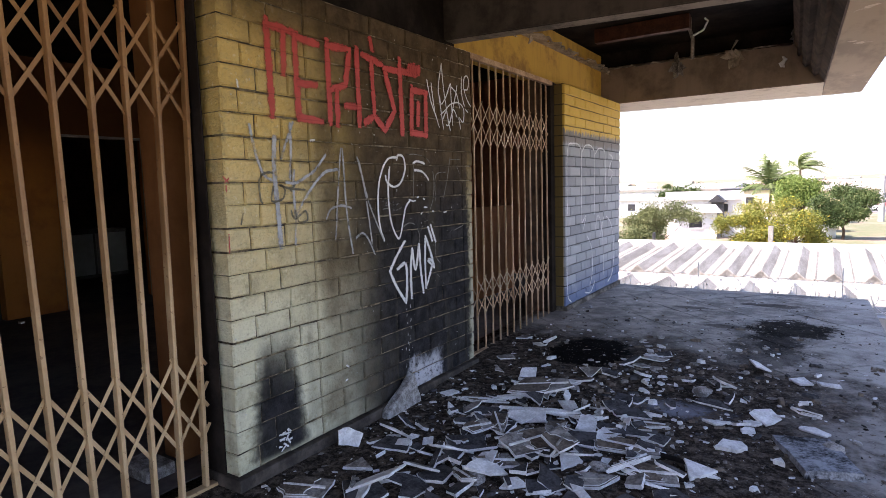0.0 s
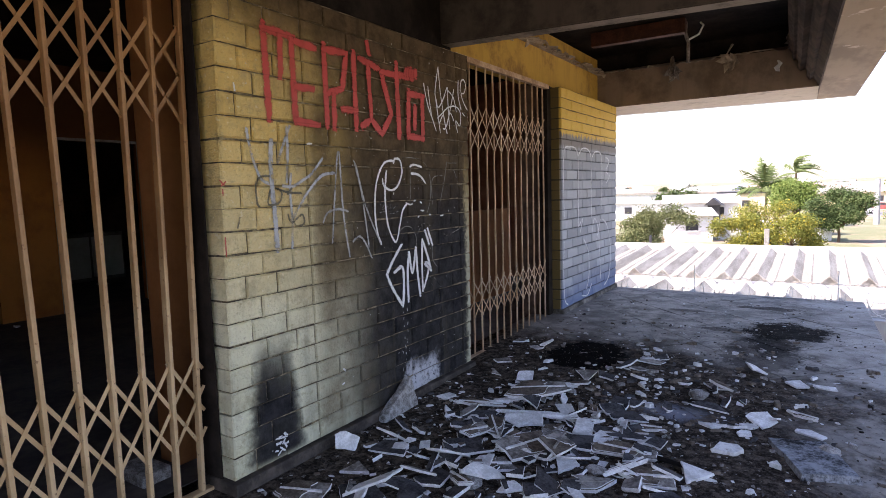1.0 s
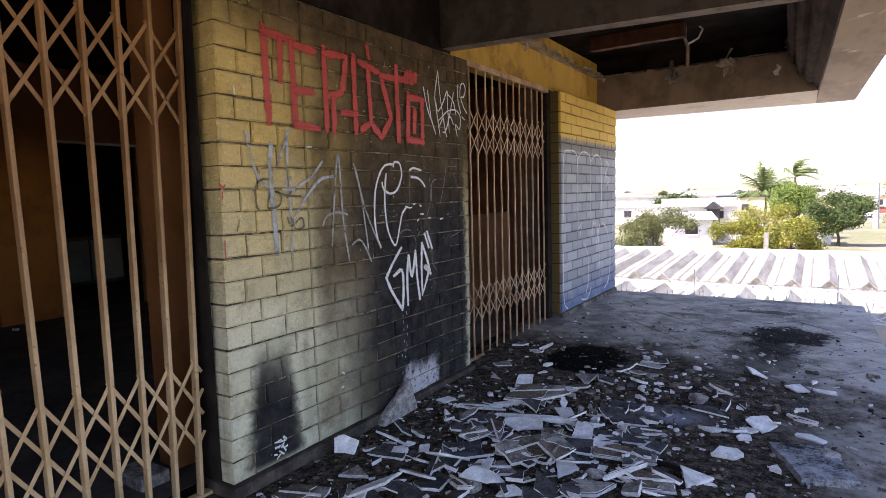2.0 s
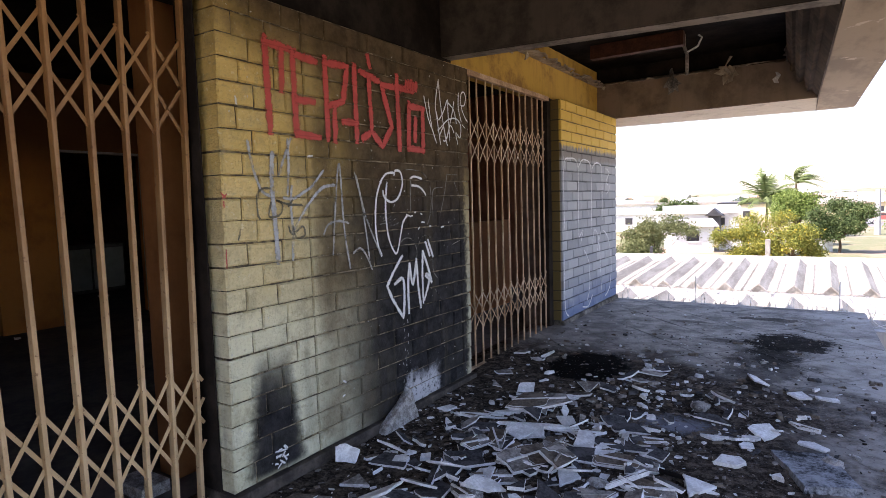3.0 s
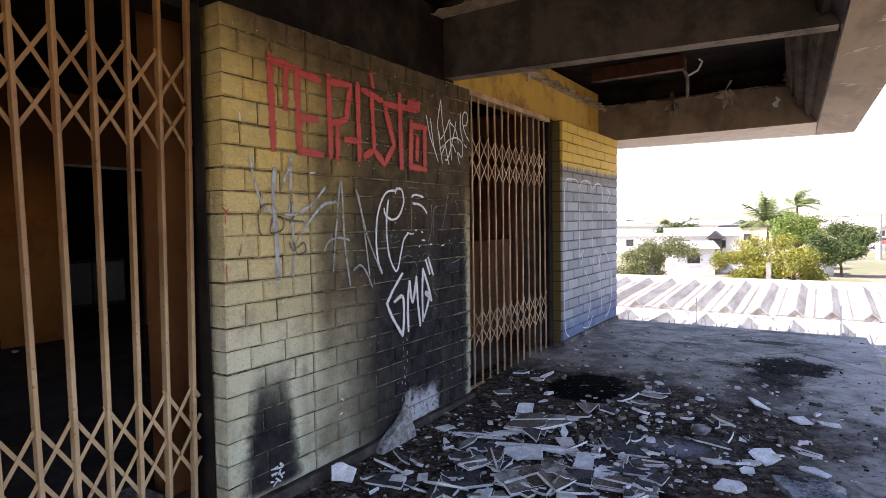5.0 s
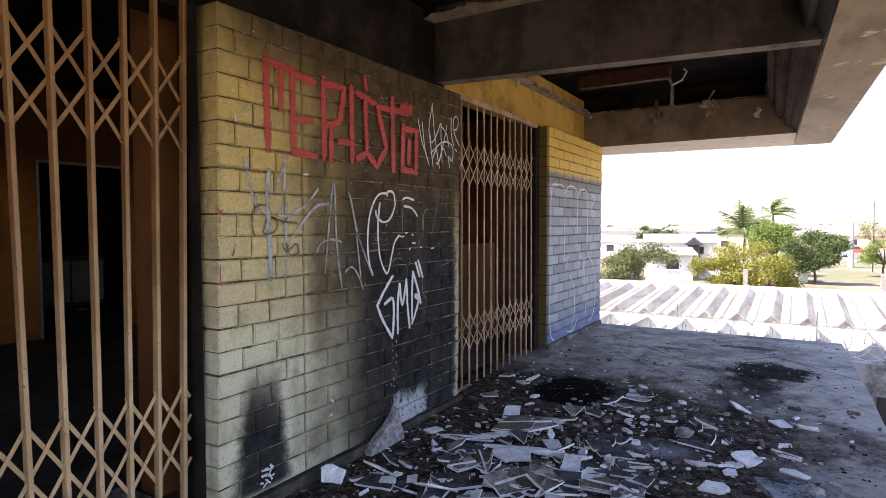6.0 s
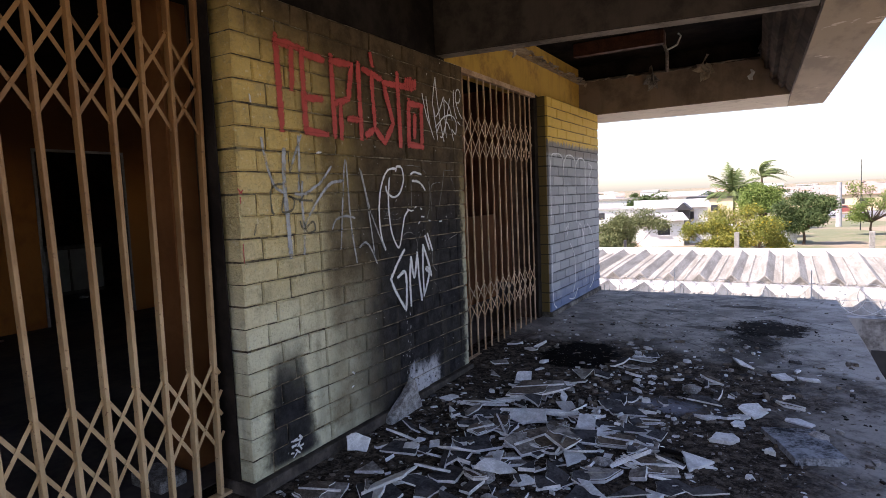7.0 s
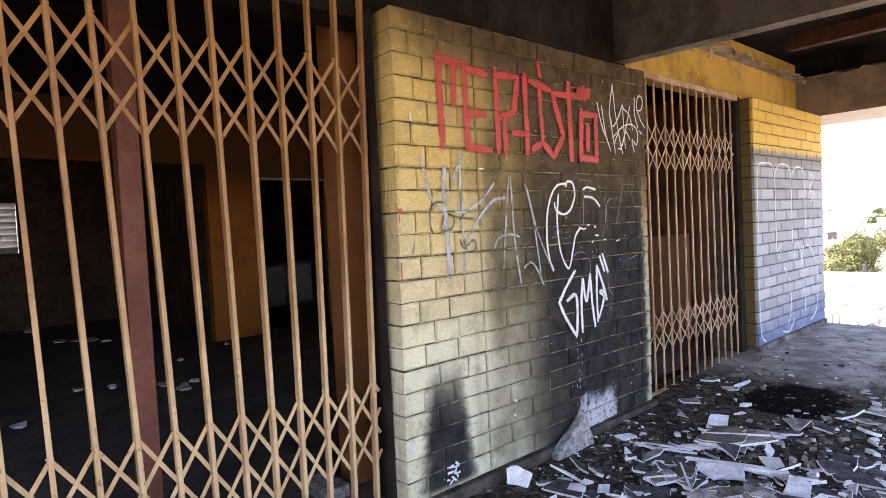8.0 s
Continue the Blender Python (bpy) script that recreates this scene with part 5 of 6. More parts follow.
# ---- houses, posts, cars ----
def house(label, x, y, w, d, h, rise, wall_mat, roof_mat, turn=0.0, windows=2, flat=False):
    gz = ground_z(x, y)
    t = thing("house", label, "house", at=(x, y, gz))
    t.rotation_euler = (0, 0, radians(turn))
    b = bmesh.new()
    box(b, -w / 2, w / 2, -d / 2, d / 2, -0.5, h)
    part("wall", b, wall_mat, t)
    b = bmesh.new()
    if flat:
        box(b, -w / 2 - 0.3, w / 2 + 0.3, -d / 2 - 0.3, d / 2 + 0.3, h + 0.004, h + 0.004 + rise)
    else:
        e = 0.4
        vs = [(-w / 2 - e, -d / 2 - e, h - 0.1), (w / 2 + e, -d / 2 - e, h - 0.1), (w / 2 + e, d / 2 + e, h - 0.1), (-w / 2 - e, d / 2 + e, h - 0.1),
              (-w / 2 - e, 0, h + rise), (w / 2 + e, 0, h + rise)]
        v = [b.verts.new(c) for c in vs]
        for idx in ((0, 1, 5, 4), (2, 3, 4, 5), (0, 4, 3), (1, 2, 5), (3, 2, 1, 0)):
            b.faces.new([v[i] for i in idx])
    part("roof", b, roof_mat, t)
    for k in range(windows):
        b = bmesh.new()
        cx = -w / 2 + w * (k + 0.5) / windows
        box(b, cx - 0.55, cx + 0.55, -d / 2 - 0.03, -d / 2 + 0.05, h * 0.42, h * 0.42 + 1.0)
        pane = part("window", b, "dark", t)
        b = bmesh.new()
        box(b, cx - 0.62, cx + 0.62, -d / 2 - 0.09, -d / 2 - 0.034, h * 0.42 - 0.09, h * 0.42)
        part("sill", b, "whitewall", pane)
    return t


house("small white house with a pale sheet roof", -8.6, 60, 3.6, 5, 2.5, 0.55, "whitewall", "pale_roof", 20, 1)
house("long white warehouse with a flat roof", -24, 125, 34, 14, 3.6, 0.35, "whitewall", "asbestos", 0, 3, True)
house("cream building with a flat dark roof edge", -8.0, 110, 8, 8, 3.6, 0.3, "cream", "dark", 0, 1, True)
house("pale shed with a flat roof", -19.5, 95, 14, 8, 2.6, 0.25, "whitewall", "pale_roof", 6, 2, True)
house("white gabled house with a dark dormer end", -12.0, 88, 9, 7, 2.9, 1.0, "whitewall", "pale_roof", 12, 2)
house("dark timber dormer end over a roof", -9.6, 84, 1.1, 1.4, 2.6, 0.9, "dark", "dark", 90, 0)
house("pale garden wall building among the bushes", -1.5, 62, 9, 2.0, 1.55, 0.12, "whitewall", "pale_roof", 2, 0, True)
for i in range(72):
    r = random.Random(500 + i)
    y = 130 + 520 * (i / 72) ** 1.3 + r.uniform(-15, 15)
    x = r.uniform(-0.42, 0.42) * y
    w = r.uniform(8, 17)
    house("far pale house on the hillside", x, y, w, r.uniform(6, 9), r.uniform(2.6, 4.2), r.uniform(0.8, 1.8),
          r.choice(("whitewall", "oldwall", "cream", "oldwall")), r.choice(("pale_roof", "tile_roof", "tile_roof", "asbestos", "asbestos")), r.uniform(-25, 25), r.choice((2, 3)))

lamp = thing("street_lamp", "grey street lamp post beside the road", "lamp post", at=(7.7, 85, GZ))
b = bmesh.new()
tube(b, [(0, 0, 0), (0, 0, 5.3)], [0.34, 0.26], 10)
part("post", b, "pale_roof", lamp)
mast = thing("mast", "thin tall mast above the grass", "mast", at=(9.2, 78, GZ))
b = bmesh.new()
tube(b, [(0, 0, 0), (0, 0, 7.7)], [0.06, 0.03], 8)
part("pole", b, "dark", mast)
b = bmesh.new()
tube(b, [(0, 0, 5.2), (0.4, 0, 5.25)], 0.07, 6)
part("arm", b, "dark", mast)
fence = thing("fence", "concrete posts with slack wires behind the roof", "fence")
for x, w in ((0.15, 0.10), (-4.9, 0.06), (8.6, 0.07), (5.2, 0.10)):
    b = bmesh.new()
    box(b, x - w, x + w, 29.9, 30.1, GZ, -0.82 if w > 0.09 else -1.2, 0.02)
    part("post", b, "asbestos" if w > 0.09 else "dark", fence)
for z in (-1.75, -1.6):
    b = bmesh.new()
    tube(b, [(-9, 30, z), (0.1, 30, z - 0.06), (9, 30, z)], 0.02, 4)
    part("wire", b, "wire", fence)


def car(label, x, y, turn, paint):
    t = thing("car", label, "car", at=(x, y, GZ + 0.03))
    t.rotation_euler = (0, 0, radians(turn))
    b = bmesh.new()
    prof = [(-2.1, 0.3), (2.1, 0.3), (2.12, 0.75), (1.1, 0.88), (0.55, 1.38), (-1.0, 1.42), (-1.75, 0.95), (-2.12, 0.85)]
    for s in (-0.82, 0.82):
        for u, v in prof:
            b.verts.new((u, s * (0.86 if v > 1 else 1), v))
    b.verts.ensure_lookup_table()
    n = len(prof)
    b.faces.new(b.verts[:n])
    b.faces.new(list(reversed(b.verts[n:2 * n])))
    for k in range(n):
        j = (k + 1) % n
        b.faces.new((b.verts[k], b.verts[n + k], b.verts[n + j], b.verts[j]))
    bmesh.ops.recalc_face_normals(b, faces=b.faces)
    part("body", b, paint, t)
    for s in (-0.80, 0.77):
        b = bmesh.new()
        v = [b.verts.new((u, s, w)) for u, w in ((-1.45, 0.95), (0.75, 0.92), (0.45, 1.3), (-0.95, 1.34))]
        q = [b.verts.new((u.co.x, s + 0.03, u.co.z)) for u in v]
        b.faces.new(v)
        b.faces.new(list(reversed(q)))
        for k in range(4):
            b.faces.new((v[k], q[k], q[(k + 1) % 4], v[(k + 1) % 4]))
        part("window", b, "dark", t)
    for u in (-1.3, 1.3):
        for s in (-0.78, 0.78):
            b = bmesh.new()
            bmesh.ops.create_cone(b, cap_ends=True, segments=14, radius1=0.31, radius2=0.31, depth=0.2, matrix=pose(u, s, 0.31, 90, 0, 0))
            wheel = part("wheel", b, "tyre", t)
            b = bmesh.new()
            bmesh.ops.create_cone(b, cap_ends=True, segments=12, radius1=0.19, radius2=0.17, depth=0.22, matrix=pose(u, s, 0.31, 90, 0, 0))
            part("rim", b, "pale_roof", wheel)


car("white car parked beside the road", 7.6, 111, 5, "carpaint")
car("red car on the road", 10.6, 121, 0, "carred")
car("silver car on the road", 18.4, 109, 4, "carpaint")
car("white car on the road", 25.0, 112, -6, "carpaint")

# ---- graffiti: sprayed bands lying on the bricks ----
def spray(name, label, owner, mat, width, strokes, x=0.0042, curved=True, seed=0):
    r = random.Random(seed)
    b = bmesh.new()
    cover = b.verts.layers.float.new("cover")
    for k, pts in enumerate(strokes):
        pts = [Vector((0, p[0], p[1])) for p in pts]
        path = []
        if curved and len(pts) > 2:
            ext = [pts[0]] + pts + [pts[-1]]
            for i in range(1, len(ext) - 2):
                p0, p1, p2, p3 = ext[i - 1:i + 3]
                for s in range(6):
                    t = s / 6
                    path.append(0.5 * (2 * p1 + (p2 - p0) * t + (2 * p0 - 5 * p1 + 4 * p2 - p3) * t * t + (3 * p1 - p0 - 3 * p2 + p3) * t ** 3))
            path.append(pts[-1])
        else:
            for p, q in zip(pts, pts[1:]):
                n = max(2, int((q - p).length / 0.03))
                path += [p.lerp(q, s / n) for s in range(n)]
            path.append(pts[-1])
        left, right, middle = [], [], []
        for i, p in enumerate(path):
            d = path[min(i + 1, len(path) - 1)] - path[max(i - 1, 0)]
            d = d.normalized() if d.length > 1e-6 else Vector((0, 0, 1))
            nrm = Vector((0, -d.z, d.y))
            w = width * 0.5 * (1 + r.uniform(-0.14, 0.14))
            e = d * (width * 0.35 if i == len(path) - 1 else (-width * 0.35 if i == 0 else 0))
            lift = Vector((x + 0.0005 * k, 0, 0))
            left.append(b.verts.new(p + e + nrm * w * 1.25 + lift))
            right.append(b.verts.new(p + e - nrm * w * 1.25 + lift))
            mid = b.verts.new(p + e + lift)
            mid[cover] = 0.55 if i in (0, len(path) - 1) else 1.0
            middle.append(mid)
        for i in range(len(path) - 1):
            b.faces.new((left[i], middle[i], middle[i + 1], left[i + 1]))
            b.faces.new((middle[i], right[i], right[i + 1], middle[i + 1]))
    bmesh.ops.recalc_face_normals(b, faces=b.faces)
    o = part(name, b, mat, owner)
    return tagged(o, label)


spray("graffiti", "tall red sprayed letters", wall_near, "red", 0.041, [
    [(2.068, 2.03), (2.078, 1.60)], [(2.063, 2.005), (2.245, 2.0)], [(2.163, 1.985), (2.158, 1.80)], [(2.232, 1.99), (2.237, 1.60)],
    [(2.25, 1.98), (2.386, 1.975)], [(2.245, 1.765), (2.36, 1.776)], [(2.237, 1.605), (2.389, 1.60)], [(2.446, 2.005), (2.45, 1.595)],
    [(2.445, 1.978), (2.615, 1.99), (2.57, 1.80), (2.47, 1.765)], [(2.503, 1.76), (2.503, 1.59)], [(2.667, 2.005), (2.671, 1.60)], [(2.677, 1.70), (2.565, 1.692)],
    [(2.781, 2.075), (2.80, 2.02)], [(2.71, 1.98), (2.873, 1.953)], [(2.783, 1.95), (2.797, 1.67)]], curved=False, seed=1)
spray("graffiti", "red sprayed letters with a square spiral", wall_near, "red", 0.044, [
    [(2.719, 1.618), (2.80, 1.662), (2.888, 1.587), (2.983, 1.705), (2.90, 1.93)], [(2.90, 1.935), (3.21, 1.948)], [(3.042, 2.01), (3.052, 1.58)], [(3.16, 1.985), (3.20, 1.94)],
    [(3.158, 1.865), (3.142, 1.585)], [(3.157, 1.845), (3.315, 1.849)], [(3.30, 1.847), (3.295, 1.58)], [(3.142, 1.59), (3.30, 1.588)], [(3.217, 1.775), (3.21, 1.645)]]
    + [[(3.13 + 0.024 * k, 1.955), (3.135 + 0.024 * k, 1.985 + 0.006 * (k % 3))] for k in range(5)],
    curved=False, x=0.009, seed=2)
spray("graffiti", "bold white sprayed tag", wall_near, "white", 0.022, [
    [(3.042, 0.939), (2.954, 0.854), (2.887, 0.773)], [(2.887, 0.773), (2.936, 0.687), (3.033, 0.562)], [(3.033, 0.562), (3.048, 0.67), (3.041, 0.799), (2.959, 0.777)],
    [(3.092, 0.581), (3.09, 0.746), (3.111, 0.884)], [(3.111, 0.884), (3.14, 0.751), (3.184, 0.906)], [(3.184, 0.906), (3.196, 0.732), (3.218, 0.596)],
    [(3.247, 0.621), (3.245, 0.798), (3.256, 0.948)], [(3.256, 0.948), (3.31, 0.839), (3.345, 0.743)], [(3.345, 0.743), (3.276, 0.794), (3.325, 0.776), (3.258, 0.638)],
    [(3.286, 1.006), (3.331, 0.917)], [(3.315, 1.016), (3.368, 0.907)]], curved=True, seed=3)
spray("graffiti", "white sprayed loops", wall_near, "white", 0.015, [
    [(2.992, 1.425), (3.003, 1.45), (3.054, 1.444), (3.07, 1.371), (3.022, 1.291), (2.957, 1.267), (2.896, 1.292), (2.88, 1.33)],
    [(2.993, 1.439), (2.912, 1.429), (2.853, 1.368), (2.814, 1.271), (2.802, 1.131), (2.818, 1.022), (2.847, 0.96)],
    [(2.918, 1.38), (2.898, 1.237), (2.911, 1.082), (2.952, 0.99), (2.993, 0.964), (3.036, 1.075), (3.062, 1.142), (3.106, 1.181)],
    [(3.153, 1.407), (3.193, 1.421), (3.275, 1.409)], [(3.166, 1.366), (3.231, 1.361), (3.282, 1.337), (3.312, 1.307)]], seed=4)
spray("graffiti", "thin grey sprayed letters", wall_near, "thin", 0.013, [
    [(2.577, 0.915), (2.541, 1.145), (2.525, 1.474), (2.487, 1.284), (2.45, 1.003)], [(2.389, 1.111), (2.421, 1.156), (2.497, 1.174), (2.577, 1.16)],
    [(2.64, 1.43), (2.693, 1.249), (2.744, 0.909)], [(2.652, 1.414), (2.723, 1.182), (2.84, 0.963)], [(2.605, 0.995), (2.656, 1.018), (2.704, 0.981), (2.757, 0.89)]], seed=5)
spray("graffiti", "thin white scribbled tag", wall_near, "white", 0.010, [
    [(3.331, 1.931), (3.368, 1.81), (3.408, 1.742), (3.391, 1.837), (3.378, 1.919)], [(3.408, 1.742), (3.459, 1.648)], [(3.502, 2.059), (3.46, 1.906), (3.468, 1.833), (3.509, 1.639)],
    [(3.502, 2.059), (3.521, 1.901), (3.566, 1.706), (3.591, 1.638)], [(3.469, 1.846), (3.489, 1.799), (3.549, 1.855), (3.607, 1.943), (3.609, 1.874), (3.623, 1.672)],
    [(3.611, 1.925), (3.682, 1.883), (3.715, 1.796)], [(3.75, 2.007), (3.745, 1.903), (3.779, 1.815)],
    [(3.771, 1.926), (3.782, 1.999), (3.82, 2.024), (3.847, 1.988), (3.823, 1.932), (3.784, 1.921), (3.82, 1.859), (3.865, 1.821)]], seed=6)
spray("graffiti", "thin white scribbled underline", wall_near, "white", 0.010, [
    [(3.685, 1.941), (3.651, 1.841), (3.576, 1.682), (3.54, 1.666)], [(3.475, 1.729), (3.533, 1.766), (3.606, 1.811), (3.704, 1.827), (3.765, 1.788), (3.754, 1.702), (3.7, 1.73), (3.721, 1.654)],
    [(3.496, 1.7), (3.544, 1.754), (3.576, 1.682), (3.628, 1.775), (3.675, 1.728)], [(3.791, 1.79), (3.824, 1.774)]], x=0.0085, seed=16)
spray("graffiti", "faint scratched outline drawing", wall_near, "scratch", 0.006, [
    [(3.078, 1.456), (3.175, 1.463), (3.287, 1.445), (3.359, 1.386), (3.375, 1.277), (3.359, 1.179), (3.301, 1.084)], [(3.392, 1.166), (3.386, 1.277), (3.411, 1.344), (3.514, 1.357)],
    [(3.577, 1.454), (3.535, 1.313), (3.483, 1.188)], [(3.577, 1.441), (3.699, 1.444)], [(3.648, 1.417), (3.729, 1.287)], [(3.153, 1.407), (3.142, 1.197)],
    [(3.018, 1.019), (3.076, 1.044), (3.144, 1.033), (3.191, 0.971), (3.188, 0.912)], [(3.209, 0.993), (3.267, 1.049), (3.352, 1.032)], [(3.368, 0.895), (3.37, 0.808), (3.417, 0.759)],
    [(3.38, 0.688), (3.456, 0.614)], [(3.496, 0.985), (3.542, 0.956), (3.716, 0.989)]], seed=7)
spray("graffiti", "small scratched scrawl", wall_near, "scratch", 0.005, [
    [(2.847, 1.184), (2.899, 1.193), (2.863, 1.156), (2.952, 1.18), (2.933, 1.147), (3.017, 1.178)], [(2.845, 1.14), (2.897, 1.143), (2.968, 1.129), (3.053, 1.154)]], seed=17)
spray("graffiti", "broad pale blue sprayed stroke", wall_near, "blue", 0.028, [
    [(2.079, 1.506), (2.071, 1.418), (2.07, 1.288), (2.079, 1.147), (2.082, 0.996)]], seed=18)
spray("graffiti", "pale blue sprayed lines", wall_near, "blue", 0.016, [
    [(1.943, 1.551), (1.957, 1.468), (1.975, 1.401), (2.005, 1.334), (2.05, 1.307)], [(2.193, 1.579), (2.157, 1.506), (2.109, 1.405)], [(2.174, 1.573), (2.173, 1.45), (2.159, 1.316)],
    [(2.184, 1.354), (2.175, 1.258), (2.18, 1.123), (2.171, 1.002)], [(2.133, 1.297), (2.196, 1.296), (2.263, 1.326), (2.319, 1.356), (2.4, 1.433)],
    [(2.174, 1.133), (2.229, 1.199), (2.3, 1.276), (2.388, 1.346), (2.492, 1.363)]], x=0.0055, seed=8)
spray("graffiti", "black marker scrawl", wall_near, "black_ink", 0.011, [
    [(2.052, 1.343), (2.005, 1.339), (1.975, 1.307), (1.976, 1.225), (1.986, 1.207)], [(2.054, 1.279), (2.039, 1.214), (2.105, 1.222), (2.119, 1.269), (2.084, 1.288), (2.156, 1.268), (2.246, 1.262)],
    [(2.151, 1.163), (2.174, 1.123), (2.24, 1.159), (2.251, 1.114), (2.198, 1.107), (2.176, 1.162)], [(1.875, 1.162), (1.864, 1.119)], [(2.156, 1.258), (2.183, 1.287)]], x=0.009, seed=9)
spray("graffiti", "white arched outlines on the grey paint", wall_far, "thin_white", 0.017, [
    [(5.72, 0.95), (5.71, 1.35), (5.74, 1.62), (5.88, 1.66), (6.05, 1.65), (6.12, 1.55), (6.12, 1.2), (6.12, 0.85)],
    [(6.13, 1.58), (6.25, 1.66), (6.45, 1.65), (6.53, 1.55), (6.53, 1.2), (6.53, 0.92)], [(6.56, 1.58), (6.66, 1.64), (6.82, 1.64), (6.90, 1.54), (6.90, 1.0)],
    [(5.71, 0.72), (5.69, 0.45), (5.71, 0.15), (5.80, 0.07)], [(6.28, 0.70), (6.42, 0.55), (6.44, 0.30), (6.36, 0.15)], [(6.55, 0.75), (6.62, 0.90), (6.74, 0.82), (6.80, 0.60), (6.84, 0.2)],
    [(6.70, 0.66), (6.84, 0.88)], [(6.92, 0.88), (7.10, 0.78), (7.22, 0.50), (7.16, 0.20), (6.98, 0.10)], [(6.20, 0.10), (6.38, 0.08), (6.52, 0.18)], [(6.12, 0.85), (6.24, 0.92), (6.16, 0.78)],
    [(7.02, 1.60), (7.16, 1.55), (7.04, 1.44), (7.18, 1.38), (7.06, 1.30)]], seed=10)


r = random.Random(77)
spray("paint_chips", "white chips where paint has flaked off", wall_near, "white", 0.011, [
    [(y, z), (y + r.uniform(0.01, 0.05), z + r.uniform(-0.02, 0.01))] for y, z in
    ((3.10, 1.187), (3.145, 1.176), (3.25, 1.19), (3.255, 1.135), (3.345, 1.105), (3.48, 1.09), (3.218, 1.094), (3.18, 1.197), (2.30, 1.50), (2.48, 0.32), (2.47, 0.24))] + [
    [(1.888, 1.735), (1.893, 1.705)]] + [
    [(2.03 + r.uniform(-0.04, 0.04), 0.05 + k * 0.007), (2.035 + r.uniform(-0.04, 0.04), 0.045 + k * 0.007 + r.uniform(-0.02, 0.02))] for k in range(12)], curved=False, seed=12)
spray("paint_chips", "run of small pale flakes below the tag", wall_near, "thin", 0.008, [
    [(y, z), (y + r.uniform(-0.006, 0.006), z - r.uniform(0.004, 0.02))] for y, z in
    [(3.055 + r.uniform(-0.02, 0.02) - 0.03 * (k > 14), 0.54 - k * 0.017) for k in range(22)] if r.random() < 0.75], curved=False, seed=13)
spray("paint_chips", "red paint smears on the wall corner", wall_near, "red", 0.007, [
    [(1.79, 1.325), (1.815, 1.30)], [(1.80, 1.30), (1.82, 1.318)], [(1.803, 1.285), (1.803, 1.26)], [(1.80, 1.0), (1.80, 1.08)]], curved=False, seed=14)


# ---- bricks, the pieces of the two walls ----
def brick_mesh(length, height, depth, mat, seed):
    """One brick with its front edges rounded off, front at x = 0."""
    r = random.Random(seed)
    b = bmesh.new()
    c = 0.007
    front, rimv, back = [], [], []
    for sy, sz in ((-1, -1), (1, -1), (1, 1), (-1, 1)):
        j = r.uniform(-0.0025, 0.0025)
        front.append(b.verts.new((r.uniform(-0.0012, 0.0012), sy * (length / 2 - c) + j, sz * (height / 2 - c) + j)))
        rimv.append(b.verts.new((-c, sy * length / 2 + j, sz * height / 2 + j)))
        back.append(b.verts.new((-depth, sy * length / 2 + j, sz * height / 2 + j)))
    b.faces.new(front)
    for k in range(4):
        q = (k + 1) % 4
        b.faces.new((front[k], rimv[k], rimv[q], front[q]))
        b.faces.new((rimv[k], back[k], back[q], rimv[q]))
    bmesh.ops.recalc_face_normals(b, faces=b.faces)
    if b.faces[0].normal.x < 0 if b.faces.ensure_lookup_table() is None else False:
        bmesh.ops.reverse_faces(b, faces=b.faces)
    return mesh_of("brick", b, mat)


BRICKS = {}


def lay(owner, first_y, last_y, z0, course, count, cuts, mat, gap=0.006):
    """Courses of bricks from first_y to last_y; cuts(i) gives the joints of course i."""
    r = random.Random(int(first_y(0) * 100))
    for i in range(count):
        y0, y1 = first_y(z0 + (i + 0.5) * course), last_y(z0 + (i + 0.5) * course)
        js = [y0] + [j for j in cuts(i) if y0 + 0.04 < j < y1 - 0.04] + [y1]
        for k, (a, b) in enumerate(zip(js, js[1:])):
            ga, gb = (0 if k == 0 else gap / 2), (0 if k == len(js) - 2 else gap / 2)
            end = k == 0 or k == len(js) - 2
            length = round((b - a - ga - gb) * 200) / 200
            key = (length, end, mat, r.randrange(3))
            if key not in BRICKS:
                BRICKS[key] = brick_mesh(length, course - gap, 0.2 if end else 0.05, mat, hash(key[0]) % 97 + key[3])
            o = new("brick", BRICKS[key])
            o.parent = owner
            o.location = (r.uniform(-0.003, 0.0012), (a + ga + b - gb) / 2, z0 + (i + 0.5) * course + r.uniform(-0.0018, 0.0018))
            o.rotation_euler = (radians(r.uniform(-0.6, 0.6)), radians(r.uniform(-0.5, 0.5)), radians(r.uniform(-0.3, 0.3)))


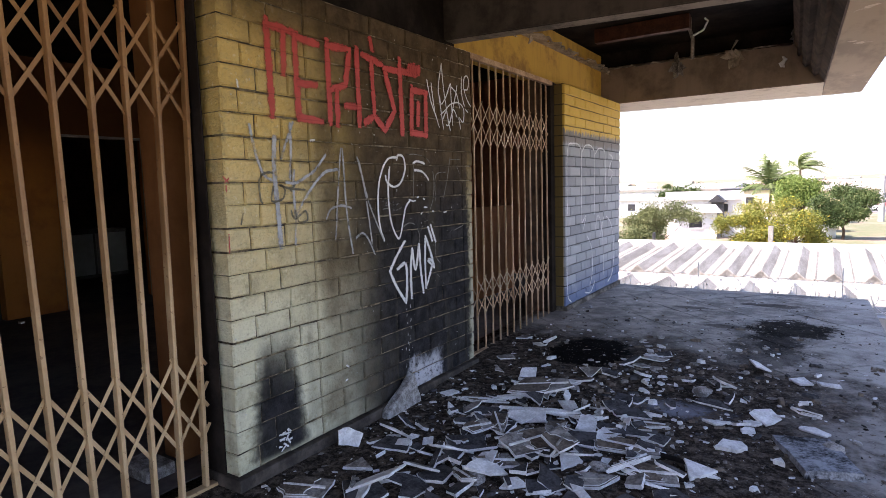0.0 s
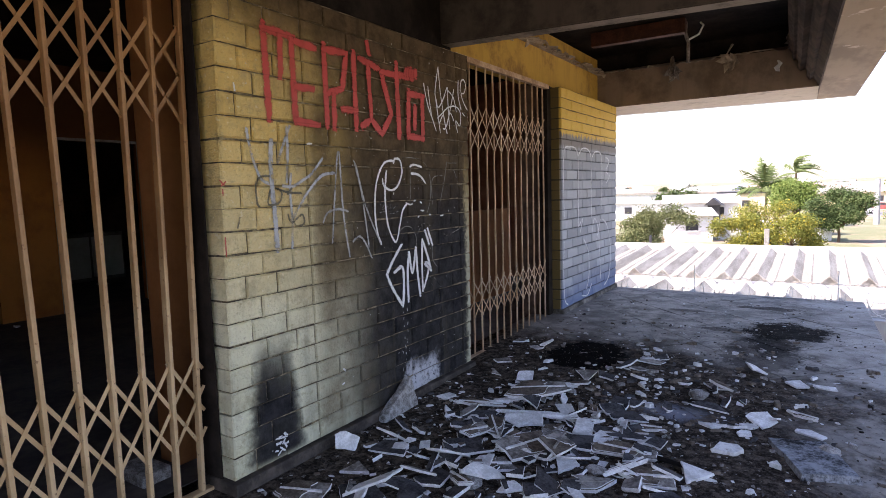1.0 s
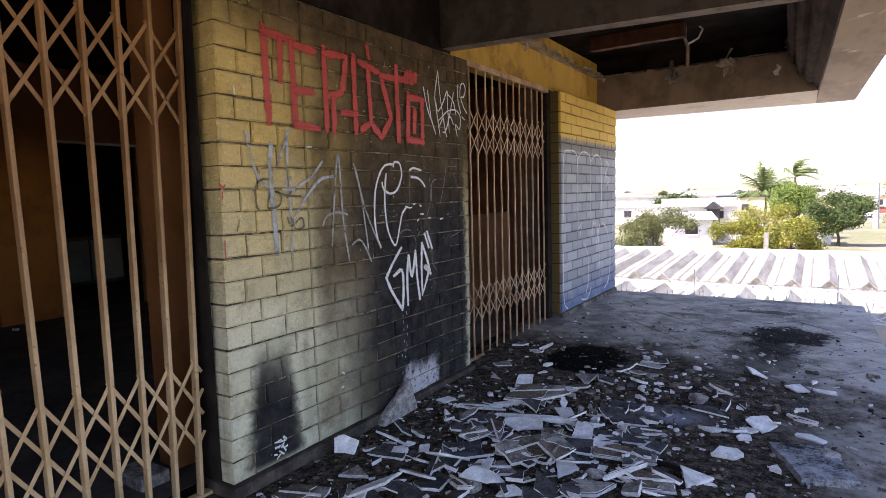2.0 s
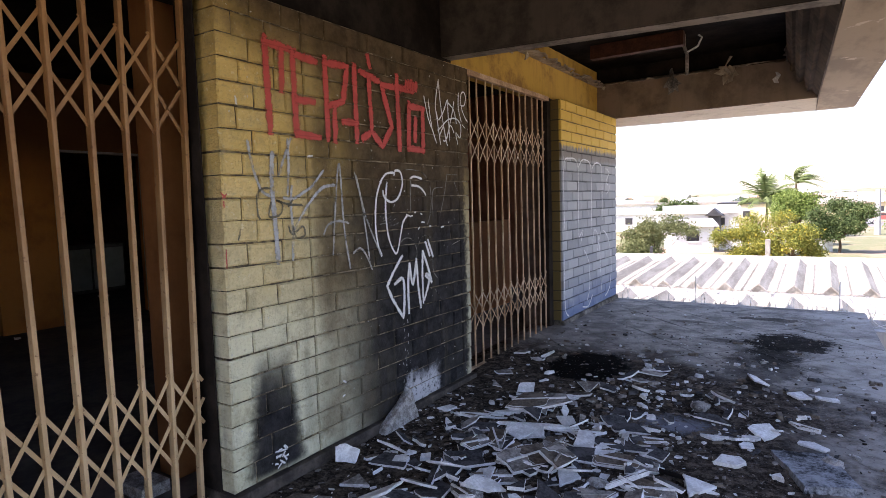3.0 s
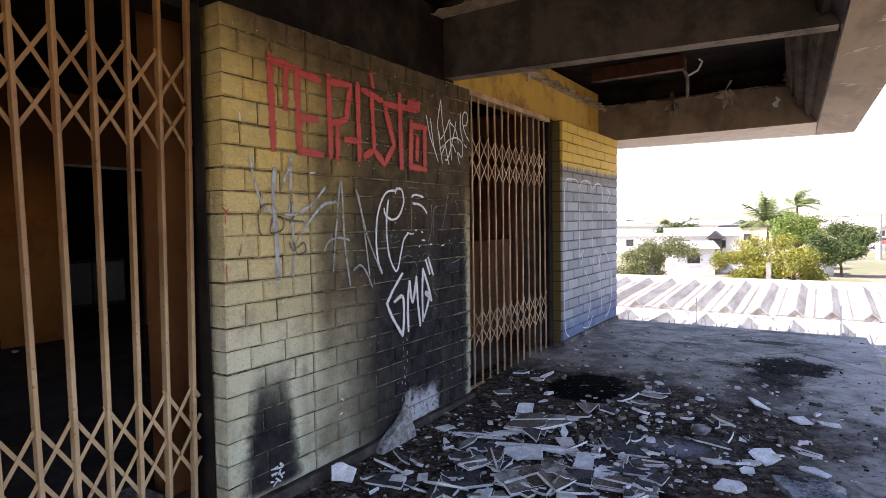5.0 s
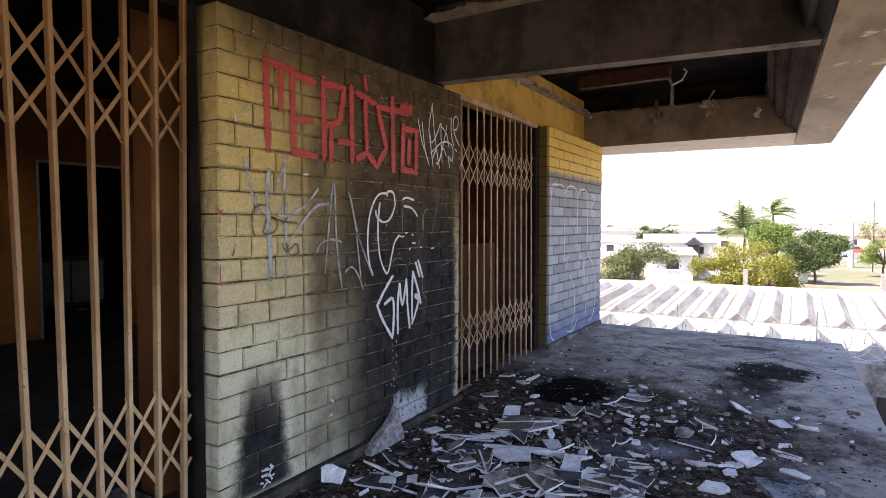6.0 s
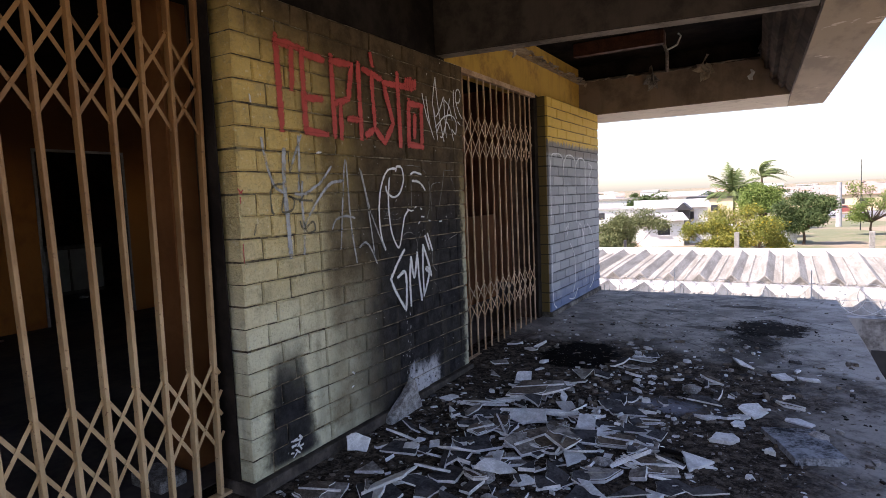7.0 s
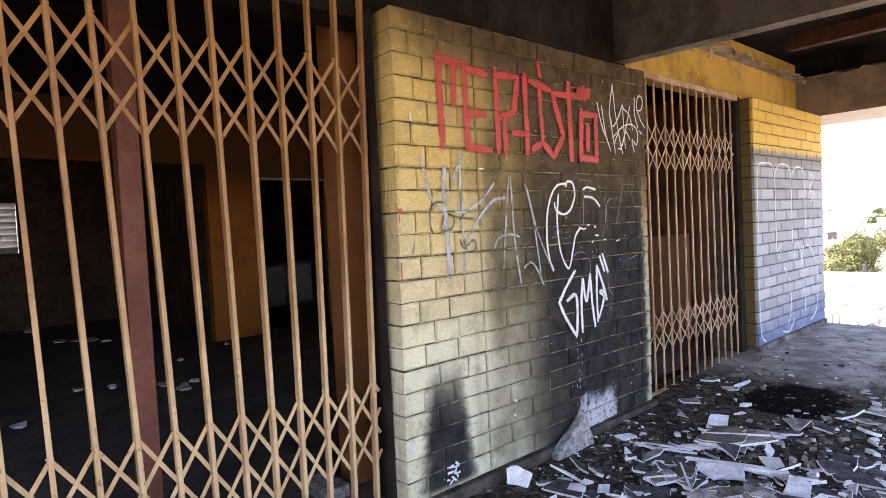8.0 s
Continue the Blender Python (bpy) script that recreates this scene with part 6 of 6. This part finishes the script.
def cuts_near(i):
    pier = ([1.90, 2.08], [1.98, 2.13], [1.92, 2.12], [2.0, 2.18])[(i * 3) % 4]
    first = 2.30
    body = [first + (0.165 if i % 2 else 0.33) + 0.33 * k for k in range(5)]
    return pier + [first] + [c for c in body if c < 3.66] + [3.735]


def cuts_far(i):
    return [5.66 + (0.15 if i % 2 else 0.30) + 0.30 * k for k in range(7)]


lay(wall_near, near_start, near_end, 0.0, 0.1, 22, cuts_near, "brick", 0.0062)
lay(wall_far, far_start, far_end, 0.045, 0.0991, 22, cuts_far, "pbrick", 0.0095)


# ---- floor tiles, laid at 45 degrees ----
def clip(poly, keep):
    """The part of a polygon where keep(p) >= 0."""
    out = []
    for p, q in zip(poly, poly[1:] + poly[:1]):
        a, b = keep(p), keep(q)
        if a >= 0:
            out.append(p)
        if a * b < 0:
            out.append(p.lerp(q, a / (a - b)))
    return out


TILE, half = 0.45, 0.45 / 2 - 0.0019
r = random.Random(31)
for i in range(-1, 22):
    for j in range(-16, 10):
        u, v = 5.83 / math.sqrt(2) + (i - 8.5) * TILE, 1.27 / math.sqrt(2) + (j + 4.5) * TILE
        poly = [Vector((((u + su * half) - (v + sv * half)) / math.sqrt(2), ((u + su * half) + (v + sv * half)) / math.sqrt(2), 0)) for su, sv in ((-1, -1), (1, -1), (1, 1), (-1, 1))]
        for keep in (lambda p: p.x + 0.20, lambda p: slab_x(p.y) - 0.012 - p.x, lambda p: p.y - 1.45, lambda p: 7.468 - p.y):
            poly = clip(poly, keep) if len(poly) > 2 else []
        if len(poly) < 3:
            continue
        centre = sum(poly, Vector()) / len(poly)
        lift = r.uniform(-0.0015, 0.0012)
        b = bmesh.new()
        top = [b.verts.new((*(p + (centre - p).normalized() * 0.0018).xy, floor_z(p.y) + lift)) for p in poly]
        rim = [b.verts.new((*p.xy, floor_z(p.y) + lift - 0.003)) for p in poly]
        low = [b.verts.new((*p.xy, floor_z(p.y) - 0.014)) for p in poly]
        b.faces.new(top)
        for k in range(len(poly)):
            q = (k + 1) % len(poly)
            b.faces.new((top[k], rim[k], rim[q], top[q]))
            b.faces.new((rim[k], low[k], low[q], rim[q]))
        bmesh.ops.recalc_face_normals(b, faces=b.faces)
        part("tile", b, "floor", floor)
